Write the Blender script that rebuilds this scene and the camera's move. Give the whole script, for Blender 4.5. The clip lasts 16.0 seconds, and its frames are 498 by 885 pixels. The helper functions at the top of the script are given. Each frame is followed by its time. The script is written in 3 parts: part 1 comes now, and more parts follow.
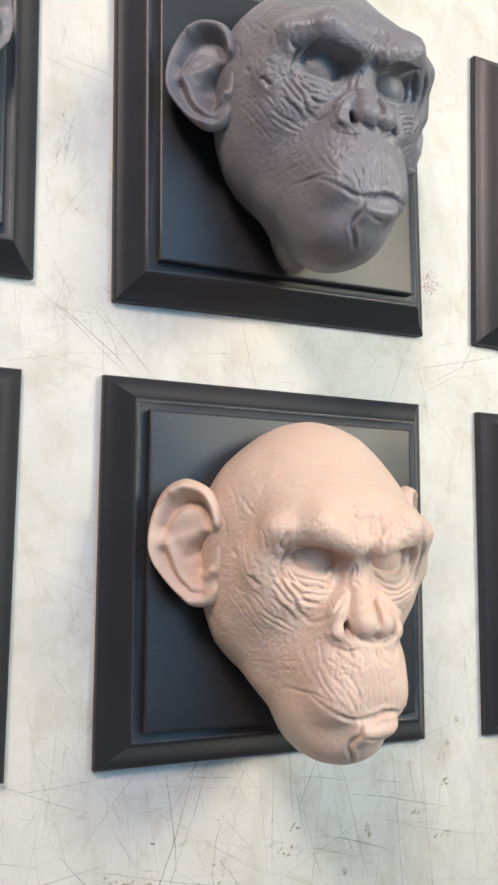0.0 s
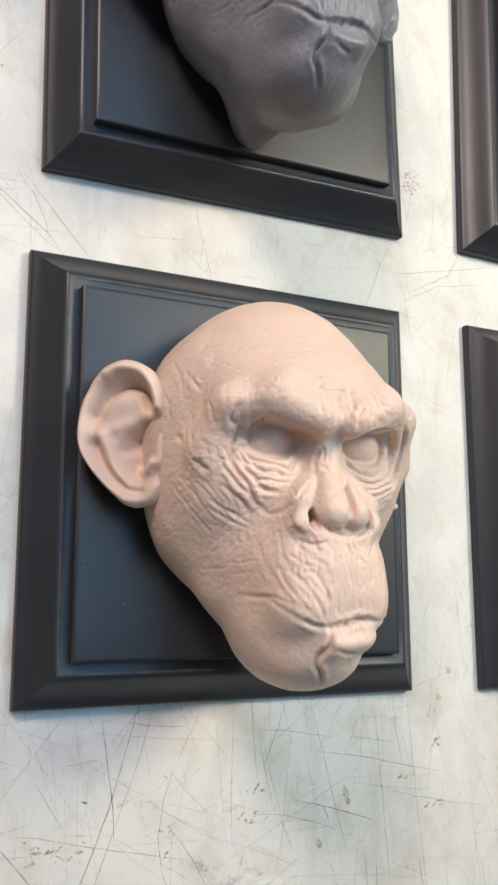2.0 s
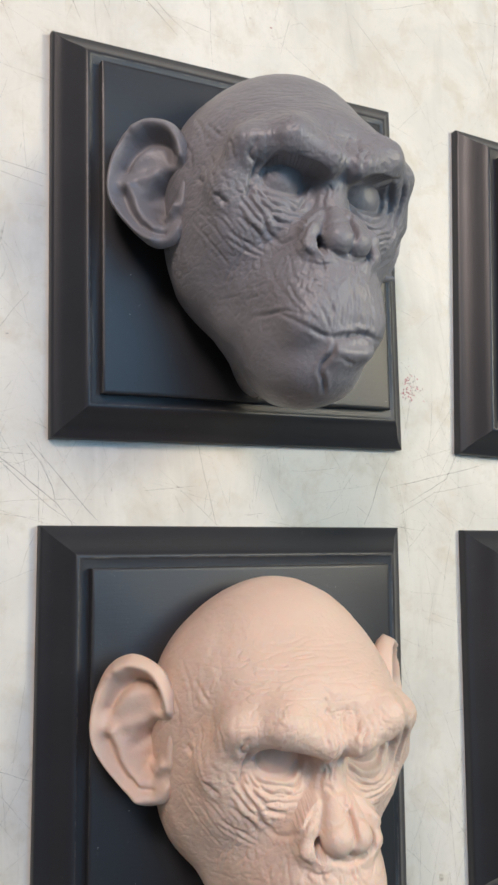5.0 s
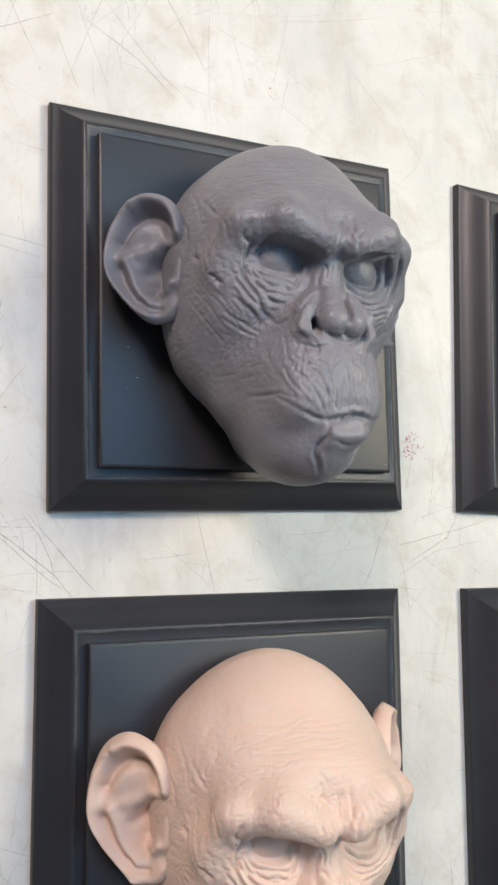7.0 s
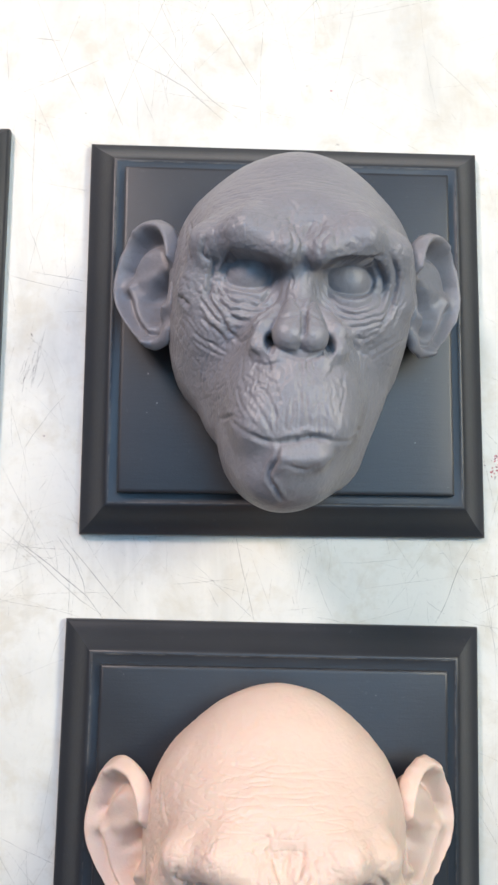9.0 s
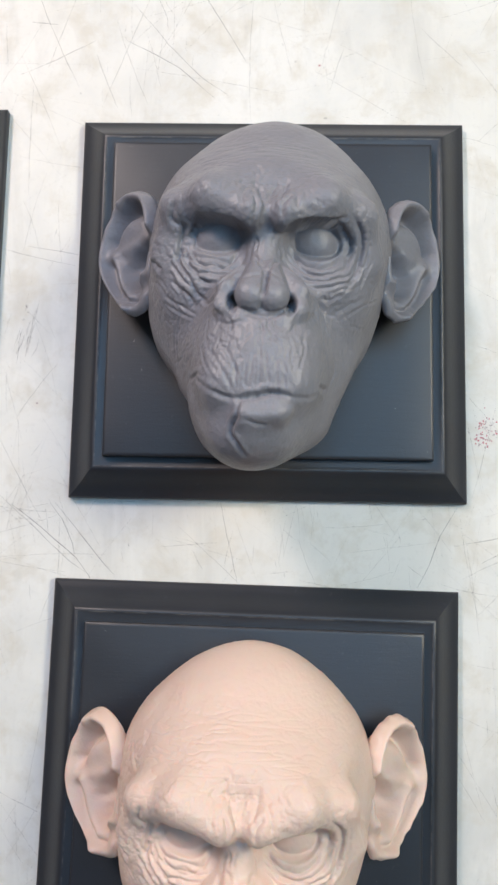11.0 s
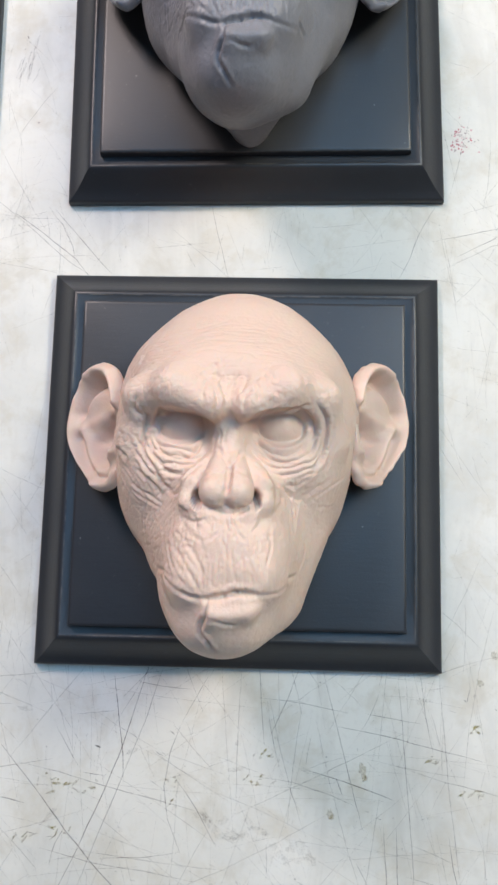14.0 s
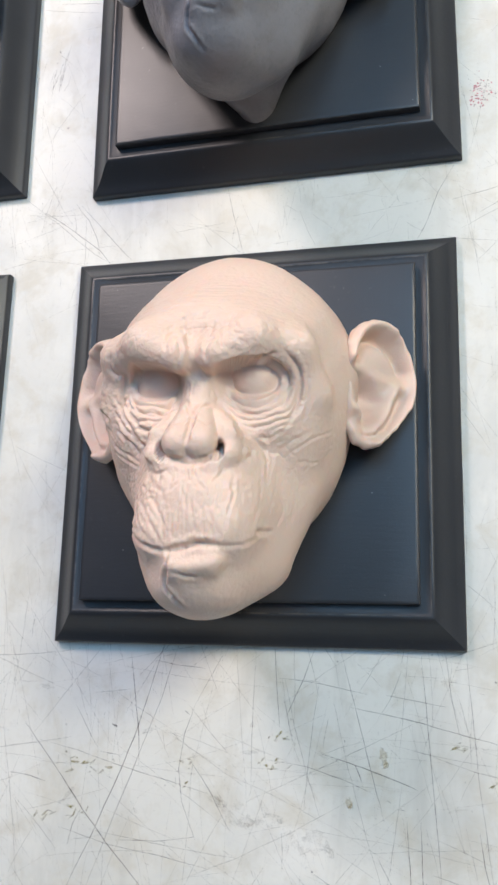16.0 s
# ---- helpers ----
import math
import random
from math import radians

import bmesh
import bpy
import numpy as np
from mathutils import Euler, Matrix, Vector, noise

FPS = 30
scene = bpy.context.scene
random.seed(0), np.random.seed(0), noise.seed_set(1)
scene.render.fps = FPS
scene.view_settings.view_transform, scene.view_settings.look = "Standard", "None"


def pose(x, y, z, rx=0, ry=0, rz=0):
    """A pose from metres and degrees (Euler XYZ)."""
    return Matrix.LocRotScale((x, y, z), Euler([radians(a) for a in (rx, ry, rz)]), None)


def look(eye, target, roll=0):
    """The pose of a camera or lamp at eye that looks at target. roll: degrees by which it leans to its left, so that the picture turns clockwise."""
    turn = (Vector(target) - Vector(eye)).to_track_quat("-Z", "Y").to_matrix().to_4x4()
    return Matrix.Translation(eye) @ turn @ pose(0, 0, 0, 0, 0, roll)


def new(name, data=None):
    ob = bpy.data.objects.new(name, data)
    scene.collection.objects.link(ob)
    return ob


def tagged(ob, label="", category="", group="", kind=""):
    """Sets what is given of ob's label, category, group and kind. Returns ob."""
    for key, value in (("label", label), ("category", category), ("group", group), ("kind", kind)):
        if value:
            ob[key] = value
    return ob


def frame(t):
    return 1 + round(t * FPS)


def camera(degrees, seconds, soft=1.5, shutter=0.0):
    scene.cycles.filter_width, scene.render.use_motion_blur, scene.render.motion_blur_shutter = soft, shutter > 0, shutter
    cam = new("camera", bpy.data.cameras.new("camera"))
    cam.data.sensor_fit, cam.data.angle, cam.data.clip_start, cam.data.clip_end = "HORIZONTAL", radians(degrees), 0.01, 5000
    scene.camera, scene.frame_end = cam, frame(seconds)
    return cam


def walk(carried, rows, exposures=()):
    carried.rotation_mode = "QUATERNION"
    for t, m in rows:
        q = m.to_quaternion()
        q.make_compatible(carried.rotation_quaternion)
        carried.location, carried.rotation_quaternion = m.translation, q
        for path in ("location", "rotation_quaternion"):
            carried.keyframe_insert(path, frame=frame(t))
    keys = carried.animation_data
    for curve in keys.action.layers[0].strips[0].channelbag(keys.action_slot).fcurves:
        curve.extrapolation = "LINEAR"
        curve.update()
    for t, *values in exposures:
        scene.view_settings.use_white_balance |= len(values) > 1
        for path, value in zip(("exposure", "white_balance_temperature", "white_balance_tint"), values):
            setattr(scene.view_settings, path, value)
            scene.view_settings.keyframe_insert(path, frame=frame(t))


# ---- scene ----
cam = camera(30.9, 16.0, soft=2.7)
PATH = [
    (0, (-0.231, 0.003, 0.454), (0.623, 0.262, -1.335), 75.4),
    (0.5, (-0.195, 0.002, 0.427), (0.641, 0.254, -1.372), 75.8),
    (1, (-0.178, -0.003, 0.411), (0.648, 0.255, -1.393), 75.0),
    (1.5, (-0.177, -0.026, 0.396), (0.66, 0.273, -1.396), 72.7),
    (2, (-0.181, -0.06, 0.39), (0.686, 0.303, -1.375), 69.8),
    (2.5, (-0.182, -0.082, 0.385), (0.699, 0.306, -1.368), 68.2),
    (3, (-0.184, -0.08, 0.384), (0.697, 0.308, -1.369), 67.8),
    (3.5, (-0.183, -0.06, 0.388), (0.696, 0.304, -1.371), 68.7),
    (4, (-0.186, -0.012, 0.4), (0.703, 0.309, -1.362), 71.3),
    (4.5, (-0.198, 0.043, 0.412), (0.699, 0.318, -1.355), 74.3),
    (5, (-0.203, 0.087, 0.415), (0.7, 0.325, -1.354), 76.8),
    (7.5, (-0.193, 0.121, 0.429), (0.656, 0.358, -1.366), 75.8),
    (8, (-0.138, 0.122, 0.443), (0.469, 0.38, -1.445), 68.2),
    (8.5, (-0.087, 0.13, 0.448), (0.205, 0.408, -1.511), 48.1),
    (9, (-0.034, 0.129, 0.448), (0.05, 0.387, -1.534), 19.9),
    (11.5, (0.01, 0.094, 0.461), (-0.052, 0.354, -1.521), -11.1),
    (12, (0.015, 0.061, 0.465), (-0.055, 0.314, -1.517), -13.1),
    (12.5, (0.002, 0.014, 0.46), (-0.031, 0.33, -1.514), -4.1),
    (13, (0.01, -0.019, 0.454), (-0.036, 0.284, -1.523), -7.9),
    (13.5, (0.016, -0.041, 0.456), (-0.039, 0.259, -1.521), -9.5),
    (14, (0.018, -0.062, 0.457), (-0.045, 0.257, -1.516), -9.7),
    (14.5, (0.016, -0.077, 0.459), (-0.068, 0.274, -1.508), -11.8),
    (15, (0.029, -0.089, 0.449), (-0.131, 0.295, -1.507), -21.3),
    (15.5, (0.06, -0.101, 0.441), (-0.224, 0.321, -1.493), -33.3),
    (16, (0.103, -0.1, 0.428), (-0.37, 0.336, -1.466), -47.1),
]
walk(cam, [(t, look(eye, target, roll)) for t, eye, target, roll in PATH],
     exposures=[(0.0, -0.03, 6350, 10), (2.0, 0.0, 6350, 10), (4.0, -0.10, 6350, 10), (5.2, -0.30, 6350, 10), (7.3, -0.16, 6170, 10), (8.0, -0.15, 6110, 10), (8.5, 0.18, 6060, 10),
                (9.2, 0.03, 6000, 10), (11.3, -0.14, 6000, 10), (13.0, -0.15, 5950, 10), (14.5, 0.0, 5950, 10), (16.0, 0.02, 5950, 10)])

# ---- light: a dim room, two ceiling luminaires over the bench ----
world = bpy.data.worlds.new("world")
scene.world = world
world.use_nodes = True
world.node_tree.nodes["Background"].inputs[0].default_value = (0.95, 0.95, 0.92, 1)
world.node_tree.nodes["Background"].inputs[1].default_value = 0.13


def ceiling_lamp(name, eye, target, sx, sy, watts, colour):
    data = bpy.data.lights.new(name, "AREA")
    data.shape, data.size, data.size_y = "RECTANGLE", sx, sy
    data.energy, data.color = watts, colour
    ob = new(name, data)
    ob.matrix_world = look(eye, target)
    return ob


ceiling_lamp("yellow_luminaire", (0.76, 0.45, 1.02), (0, 0.1, 0), 0.32, 0.34, 12.2, (1.0, 0.87, 0.62))
ceiling_lamp("salmon_luminaire", (-0.66, 0.90, 1.00), (0, 0.1, 0), 0.30, 0.34, 16.6, (1.0, 0.80, 0.70))
ceiling_lamp("skylight", (0.42, 0.50, 1.75), (0.32, 0.4, 0), 1.2, 1.2, 16.0, (0.32, 0.65, 1.0))


# ---- materials ----
class Nodes:
    """Short names for building a node material."""

    def __init__(self, name):
        self.mat = bpy.data.materials.new(name)
        self.mat.use_nodes = True
        self.tree = self.mat.node_tree
        self.bsdf = self.tree.nodes["Principled BSDF"]
        self.out = self.tree.nodes["Material Output"]
        self.where = self.tree.nodes.new("ShaderNodeTexCoord").outputs["Object"]

    def put(self, socket, value):
        if hasattr(value, "is_output"):
            self.tree.links.new(value, socket)
        else:
            socket.default_value = value

    def node(self, kind, out=0, settings=None, **inputs):
        n = self.tree.nodes.new(kind)
        for key, value in (settings or {}).items():
            setattr(n, key, value)
        for key, value in inputs.items():
            key = int(key[1:]) if key[0] == "i" and key[1:].isdigit() else key.replace("_", " ")
            self.put(n.inputs[key], value)
        return n.outputs[out]

    def noise(self, scale, detail=4.0, rough=0.55, distort=0.0, vector=None):
        return self.node("ShaderNodeTexNoise", Vector=vector or self.where, Scale=scale, Detail=detail,
                         Roughness=rough, Distortion=distort)

    def mapped(self, scale=(1, 1, 1), turn=(0, 0, 0), shift=(0, 0, 0)):
        return self.node("ShaderNodeMapping", Vector=self.where, Scale=scale,
                         Rotation=tuple(radians(a) for a in turn), Location=shift)

    def ramp(self, fac, stops):
        n = self.tree.nodes.new("ShaderNodeValToRGB")
        self.put(n.inputs[0], fac)
        while len(n.color_ramp.elements) < len(stops):
            n.color_ramp.elements.new(0.5)
        for e, (at, c) in zip(n.color_ramp.elements, stops):
            e.position = at
            e.color = (c, c, c, 1) if isinstance(c, (int, float)) else (*c, 1)
        return n.outputs[0]

    def mix(self, fac, a, b, blend="MIX"):
        n = self.tree.nodes.new("ShaderNodeMix")
        n.data_type, n.blend_type = "RGBA", blend
        for i, v in ((0, fac), (6, a), (7, b)):
            self.put(n.inputs[i], (*v, 1) if isinstance(v, tuple) and len(v) == 3 else v)
        return n.outputs[2]

    def math(self, op, a, b=0.0):
        return self.node("ShaderNodeMath", settings={"operation": op}, i0=a, i1=b)

    def bump(self, height, strength, distance, normal=None):
        n = self.tree.nodes.new("ShaderNodeBump")
        n.inputs["Strength"].default_value, n.inputs["Distance"].default_value = strength, distance
        self.put(n.inputs["Height"], height)
        if normal:
            self.put(n.inputs["Normal"], normal)
        return n.outputs[0]

    def set(self, **inputs):
        for key, value in inputs.items():
            if isinstance(value, tuple) and len(value) == 3 and key != "Subsurface_Radius":
                value = (*value, 1)
            self.put(self.bsdf.inputs[key.replace("_", " ")], value)
        return self.mat


def black_wood():
    n = Nodes("satin_black_painted_wood")
    soft = n.noise(35, 3)
    fine = n.noise(900, 3, 0.7)
    grain = n.noise(60, 5, 0.6, 0.4, n.mapped((1, 9, 9)))
    spots = n.ramp(n.noise(420, 2, 0.5), [(0.70, 0.0), (0.76, 1.0)])
    base = n.mix(soft, (0.020, 0.022, 0.027), (0.030, 0.032, 0.038))
    base = n.mix(n.math("MULTIPLY", spots, 0.25), base, (0.08, 0.08, 0.085))
    rough = n.math("ADD", 0.29, n.math("MULTIPLY", n.math("ADD", soft, fine), 0.12))
    b = n.bump(fine, 0.10, 0.0005)
    b = n.bump(grain, 0.10, 0.0006, b)
    return n.set(Base_Color=base, Roughness=rough, Normal=b, IOR=1.5)


def worn_highlit_wood():
    # worn paint, its paler colour also standing in for the highlight along the edge
    n = Nodes("worn_edge_with_painted_highlight")
    wear = n.ramp(n.noise(160, 5, 0.7), [(0.42, 0.0), (0.62, 1.0)])
    base = n.mix(n.math("MULTIPLY", wear, 0.7), (0.022, 0.023, 0.027), (0.115, 0.105, 0.095))
    return n.set(Base_Color=base, Roughness=0.5)


def clay():
    n = Nodes("grey_clay")
    soft = n.noise(40, 4)
    fine = n.noise(1300, 4, 0.65)
    mid = n.noise(420, 4, 0.6, 0.6)
    base = n.mix(soft, (0.180, 0.176, 0.194), (0.228, 0.223, 0.242))
    base = n.mix(n.math("MULTIPLY", n.ramp(mid, [(0.35, 1.0), (0.5, 0.0)]), 0.3), base, (0.15, 0.15, 0.162))
    rough = n.math("ADD", 0.32, n.math("MULTIPLY", fine, 0.2))
    q = n.node("ShaderNodeVectorMath", settings={"operation": "ADD"}, i0=n.where, i1=n.node("ShaderNodeVectorMath", settings={"operation": "SCALE"}, i0=n.node("ShaderNodeTexNoise", 1, Vector=n.where, Scale=260.0), Scale=0.0025))
    cells = n.node("ShaderNodeTexVoronoi", settings={"feature": "DISTANCE_TO_EDGE"}, Vector=q, Scale=430.0)
    b = n.bump(n.ramp(cells, [(0.0, 0.0), (0.22, 1.0)]), 0.10, 0.0004)
    b = n.bump(mid, 0.22, 0.0008, b)
    b = n.bump(fine, 0.16, 0.0004, b)
    return n.set(Base_Color=base, Roughness=rough, Normal=b, IOR=1.45)


def silicone():
    n = Nodes("flesh_pink_silicone")
    soft = n.noise(30, 4)
    fine = n.noise(1300, 4, 0.65)
    mid = n.noise(420, 4, 0.6, 0.6)
    base = n.mix(soft, (0.66, 0.495, 0.405), (0.72, 0.55, 0.455))
    q = n.node("ShaderNodeVectorMath", settings={"operation": "ADD"}, i0=n.where, i1=n.node("ShaderNodeVectorMath", settings={"operation": "SCALE"}, i0=n.node("ShaderNodeTexNoise", 1, Vector=n.where, Scale=260.0), Scale=0.0025))
    cells = n.node("ShaderNodeTexVoronoi", settings={"feature": "DISTANCE_TO_EDGE"}, Vector=q, Scale=430.0)
    b = n.bump(n.ramp(cells, [(0.0, 0.0), (0.22, 1.0)]), 0.10, 0.0004)
    b = n.bump(mid, 0.20, 0.0008, b)
    b = n.bump(fine, 0.14, 0.0004, b)
    return n.set(Base_Color=base, Roughness=n.math("ADD", 0.36, n.math("MULTIPLY", fine, 0.2)), Normal=b, IOR=1.42,
                 Subsurface_Weight=0.25, Subsurface_Radius=(0.006, 0.0025, 0.0015), Subsurface_Scale=0.3)


def bench_top():
    n = Nodes("worn_white_bench_top")
    big = n.noise(5, 4, 0.6)
    cloud = n.noise(14, 5, 0.62, 0.6)
    mid = n.noise(34, 6, 0.68, 0.3)
    streak = n.noise(30, 5, 0.65, 0.5, n.mapped((1, 0.22, 1), (0, 0, 12)))
    fine = n.noise(300, 4, 0.7)
    base = n.mix(n.ramp(big, [(0.35, 0.0), (0.65, 1.0)]), (0.650, 0.632, 0.575), (0.745, 0.732, 0.688))
    base = n.mix(n.math("MULTIPLY", n.ramp(cloud, [(0.46, 0.0), (0.64, 1.0)]), 0.55), base, (0.560, 0.560, 0.530))
    base = n.mix(n.math("MULTIPLY", n.ramp(mid, [(0.50, 0.0), (0.66, 1.0)]), 0.65), base, (0.560, 0.520, 0.435))
    base = n.mix(n.math("MULTIPLY", n.ramp(streak, [(0.52, 0.0), (0.68, 1.0)]), 0.45), base, (0.500, 0.485, 0.440))
    base = n.mix(n.math("MULTIPLY", n.ramp(fine, [(0.55, 0.0), (0.75, 1.0)]), 0.30), base, (0.50, 0.48, 0.44))
    b = n.bump(mid, 0.05, 0.002)
    b = n.bump(fine, 0.06, 0.0006, b)
    return n.set(Base_Color=base, Roughness=n.math("ADD", 0.38, n.math("MULTIPLY", mid, 0.3)), Normal=b)


def mark(name, colour, least, most, broken=0.5):
    """A mark worn into or dried on the bench: thin, broken, each as strong as chance makes it."""
    n = Nodes(name)
    chance = n.node("ShaderNodeNewGeometry", "Random Per Island")
    gaps = n.ramp(n.noise(500, 3, 0.7), [(broken - 0.12, 0.25), (broken + 0.08, 1.0)])
    cover = n.math("MULTIPLY", n.math("ADD", least, n.math("MULTIPLY", chance, most - least)), gaps)
    clear = n.tree.nodes.new("ShaderNodeBsdfTransparent")
    blend = n.tree.nodes.new("ShaderNodeMixShader")
    n.put(blend.inputs[0], cover)
    n.put(blend.inputs[1], clear.outputs[0])
    n.put(blend.inputs[2], n.bsdf.outputs[0])
    n.put(n.out.inputs[0], blend.outputs[0])
    return n.set(Base_Color=colour, Roughness=0.7)


WOOD, WORN_HIGHLIT, CLAY, SILICONE, BENCH = black_wood(), worn_highlit_wood(), clay(), silicone(), bench_top()


# ---- building helpers ----
def mesh_of(name, verts, faces, materials, smooth=True):
    me = bpy.data.meshes.new(name)
    me.from_pydata(verts, [], faces)
    for m in materials:
        me.materials.append(m)
    if smooth:
        me.shade_smooth()
    me.update()
    return me


def part(name, bm, material, parent=None, label=""):
    me = bpy.data.meshes.new(name)
    bm.to_mesh(me)
    bm.free()
    me.materials.append(material)
    ob = new(name, me)
    ob.parent = parent
    return tagged(ob, label=label)


# ---- the work bench ----
def bench():
    bm = bmesh.new()
    bmesh.ops.create_cube(bm, size=1.0, matrix=Matrix.Translation((0.05, 0.15, -0.02)) @ Matrix.Diagonal((2.4, 1.3, 0.04, 1)))
    bmesh.ops.bevel(bm, geom=bm.edges[:], offset=0.004, segments=2, affect="EDGES")
    ob = part("work_bench", bm, BENCH)
    return tagged(ob, "scratched and stained white work bench top", "bench", kind="structure")


class Marks:
    """Thin strips and flecks lying on the bench; millimetres."""

    def __init__(self):
        self.verts, self.faces, self.layer = [], [], 0

    def scratch(self, wide, strong, *pts):
        pts = [Vector((x, y)) / 1000 for x, y in pts]
        fine = []
        for a, b in zip(pts, pts[1:]):
            n = max(2, int((b - a).length / 0.006))
            fine += [a.lerp(b, i / n) for i in range(n)]
        fine.append(pts[-1])
        self.layer += 1
        z, base = 0.00004 + 0.0000004 * self.layer, len(self.verts)
        for i, q in enumerate(fine):
            along = (fine[min(i + 1, len(fine) - 1)] - fine[max(i - 1, 0)]).normalized()
            taper = min(1.0, 0.3 + 3.0 * min(i, len(fine) - 1 - i) / len(fine)) * random.uniform(0.6, 1.25)
            off = Vector((-along.y, along.x)) * wide / 2000 * taper
            q = q + Vector((random.uniform(-1, 1), random.uniform(-1, 1))) * 0.00018
            self.verts += [(q.x + off.x, q.y + off.y, z), (q.x - off.x, q.y - off.y, z)]
        for i in range(len(fine) - 1):
            k = base + 2 * i
            self.faces.append((k, k + 1, k + 3, k + 2))

    def fleck(self, x, y, rx, ry, turn=0.0, rough=0.35):
        self.layer += 1
        z, base, n = 0.00003 + 0.0000004 * self.layer, len(self.verts), 14
        c, s = math.cos(radians(turn)), math.sin(radians(turn))
        for i in range(n):
            a, r = 2 * math.pi * i / n, random.uniform(1 - rough, 1 + rough)
            u, v = rx * r * math.cos(a), ry * r * math.sin(a)
            self.verts.append(((x + c * u - s * v) / 1000, (y + s * u + c * v) / 1000, z))
        self.faces.append(tuple(range(base, base + n)))

    def done(self, name, material, parent, label):
        ob = new(name, mesh_of(name, self.verts, self.faces, [material], smooth=False))
        ob.parent = parent
        return tagged(ob, label, kind="stuff")


def long_scratches(k):
    k.scratch(0.5, 0.75, (-114, -141), (-97, -160), (-80, -180), (-68, -193), (-48, -212))
    k.scratch(0.55, 0.7, (-120, -165), (-109, -166), (-101, -168))
    k.scratch(0.4, 0.5, (-43, -101), (-49, -122), (-56, -145), (-64, -165), (-74, -188), (-86, -214))
    k.scratch(0.4, 0.55, (-36, -102), (-43, -126), (-54, -155), (-62, -175), (-76, -213))
    k.scratch(0.4, 0.6, (-60, -106), (-57, -124), (-54, -143), (-53, -158))
    k.scratch(0.3, 0.4, (-87, -132), (-75, -151))
    k.scratch(0.3, 0.35, (-73, -153), (-63, -154))
    k.scratch(0.35, 0.45, (-105, -149), (-85, -153), (-65, -158), (-39, -164), (-17, -169))
    k.scratch(0.3, 0.3, (-93, -188), (-68, -194), (-43, -197), (-18, -201))
    k.scratch(0.3, 0.4, (-119, -174), (-106, -185), (-93, -198))
    k.scratch(0.3, 0.35, (-63, -192), (-43, -191), (-24, -188))
    k.scratch(0.3, 0.35, (-27, -155), (-17, -168), (-7, -185))
    k.scratch(0.3, 0.3, (-26, -129), (-31, -142), (-33, -158), (-31, -173), (-24, -189))
    k.scratch(0.25, 0.3, (-48, -109), (-36, -111), (-22, -112))
    k.scratch(0.25, 0.3, (-26, -129), (-19, -116), (-13, -105))
    k.scratch(0.6, 0.8, (-31, -132), (-29, -134))
    k.scratch(0.4, 0.6, (-38, -142), (-34, -144))
    k.scratch(0.6, 0.8, (-99, -181), (-95, -182))
    k.scratch(0.5, 0.7, (-89, -183), (-86, -183))
    k.scratch(0.9, 0.7, (-68, -140), (-65, -141))
    k.scratch(0.35, 0.4, (-87, -196), (-85, -186), (-81, -179))
    k.scratch(0.35, 0.5, (32, -99), (26, -115), (18, -133))
    k.scratch(0.3, 0.4, (43, -101), (48, -119), (54, -141), (58, -157), (63, -175))
    k.scratch(0.3, 0.5, (71, -110), (66, -123), (60, -132))
    k.scratch(0.3, 0.5, (64, -121), (78, -123), (91, -125))
    k.scratch(0.3, 0.35, (12, -115), (34, -117), (56, -121))
    k.scratch(0.35, 0.4, (48, -127), (73, -131), (95, -136), (122, -142))
    k.scratch(0.4, 0.5, (35, -148), (54, -153), (70, -158), (78, -161))
    k.scratch(0.35, 0.4, (10, -152), (29, -154), (46, -159), (59, -164))
    k.scratch(0.4, 0.55, (100, -102), (102, -126), (104, -152), (107, -178), (110, -205))
    k.scratch(0.35, 0.45, (80, -103), (82, -127), (84, -150), (86, -176), (88, -206))
    k.scratch(0.3, 0.4, (91, -102), (93, -121), (97, -139))
    k.scratch(0.3, 0.35, (73, -172), (75, -207))
    k.scratch(0.3, 0.35, (79, -174), (80, -206))
    k.scratch(0.35, 0.5, (104, -177), (106, -191), (109, -203))
    k.scratch(0.3, 0.35, (60, -190), (70, -207))
    k.scratch(0.35, 0.4, (32, -199), (44, -206))
    k.scratch(0.3, 0.4, (84, -195), (102, -200), (121, -203))
    k.scratch(0.35, 0.35, (12, -100), (13, -116), (15, -137))
    k.scratch(0.3, 0.35, (27, -99), (31, -113), (33, -123))
    k.scratch(0.3, 0.4, (3, -103), (2, -130), (2, -167))
    k.scratch(0.5, 0.6, (50, -152), (52, -156), (53, -159))
    k.scratch(0.9, 0.75, (112, -113), (113, -114))
    k.scratch(0.5, 0.7, (113, -115), (115, -107))
    k.scratch(0.5, 0.6, (64, -166), (66, -167))
    k.scratch(0.4, 0.5, (70, -169), (72, -170))
    k.scratch(0.3, 0.45, (-141, 269), (-124, 265), (-102, 261))
    k.scratch(0.35, 0.45, (-127, 135), (-110, 123), (-92, 109), (-83, 98))
    k.scratch(0.35, 0.4, (-105, 137), (-93, 124), (-79, 108), (-72, 101))
    k.scratch(0.3, 0.35, (-108, 138), (-100, 128), (-94, 116), (-92, 107))
    k.scratch(0.3, 0.35, (-20, 140), (-16, 123), (-10, 100))
    k.scratch(0.35, 0.5, (99, 141), (91, 127), (86, 113), (80, 101))
    k.scratch(0.3, 0.4, (-82, 389), (-66, 381), (-53, 374), (-33, 357))
    k.scratch(0.3, 0.3, (-79, 410), (-60, 388), (-41, 369), (-25, 358))
    k.scratch(0.3, 0.3, (-139, 367), (-119, 377), (-99, 388))
    k.scratch(0.3, 0.3, (-42, 418), (-30, 400), (-16, 377))
    k.scratch(0.25, 0.3, (-70, 423), (-60, 401))
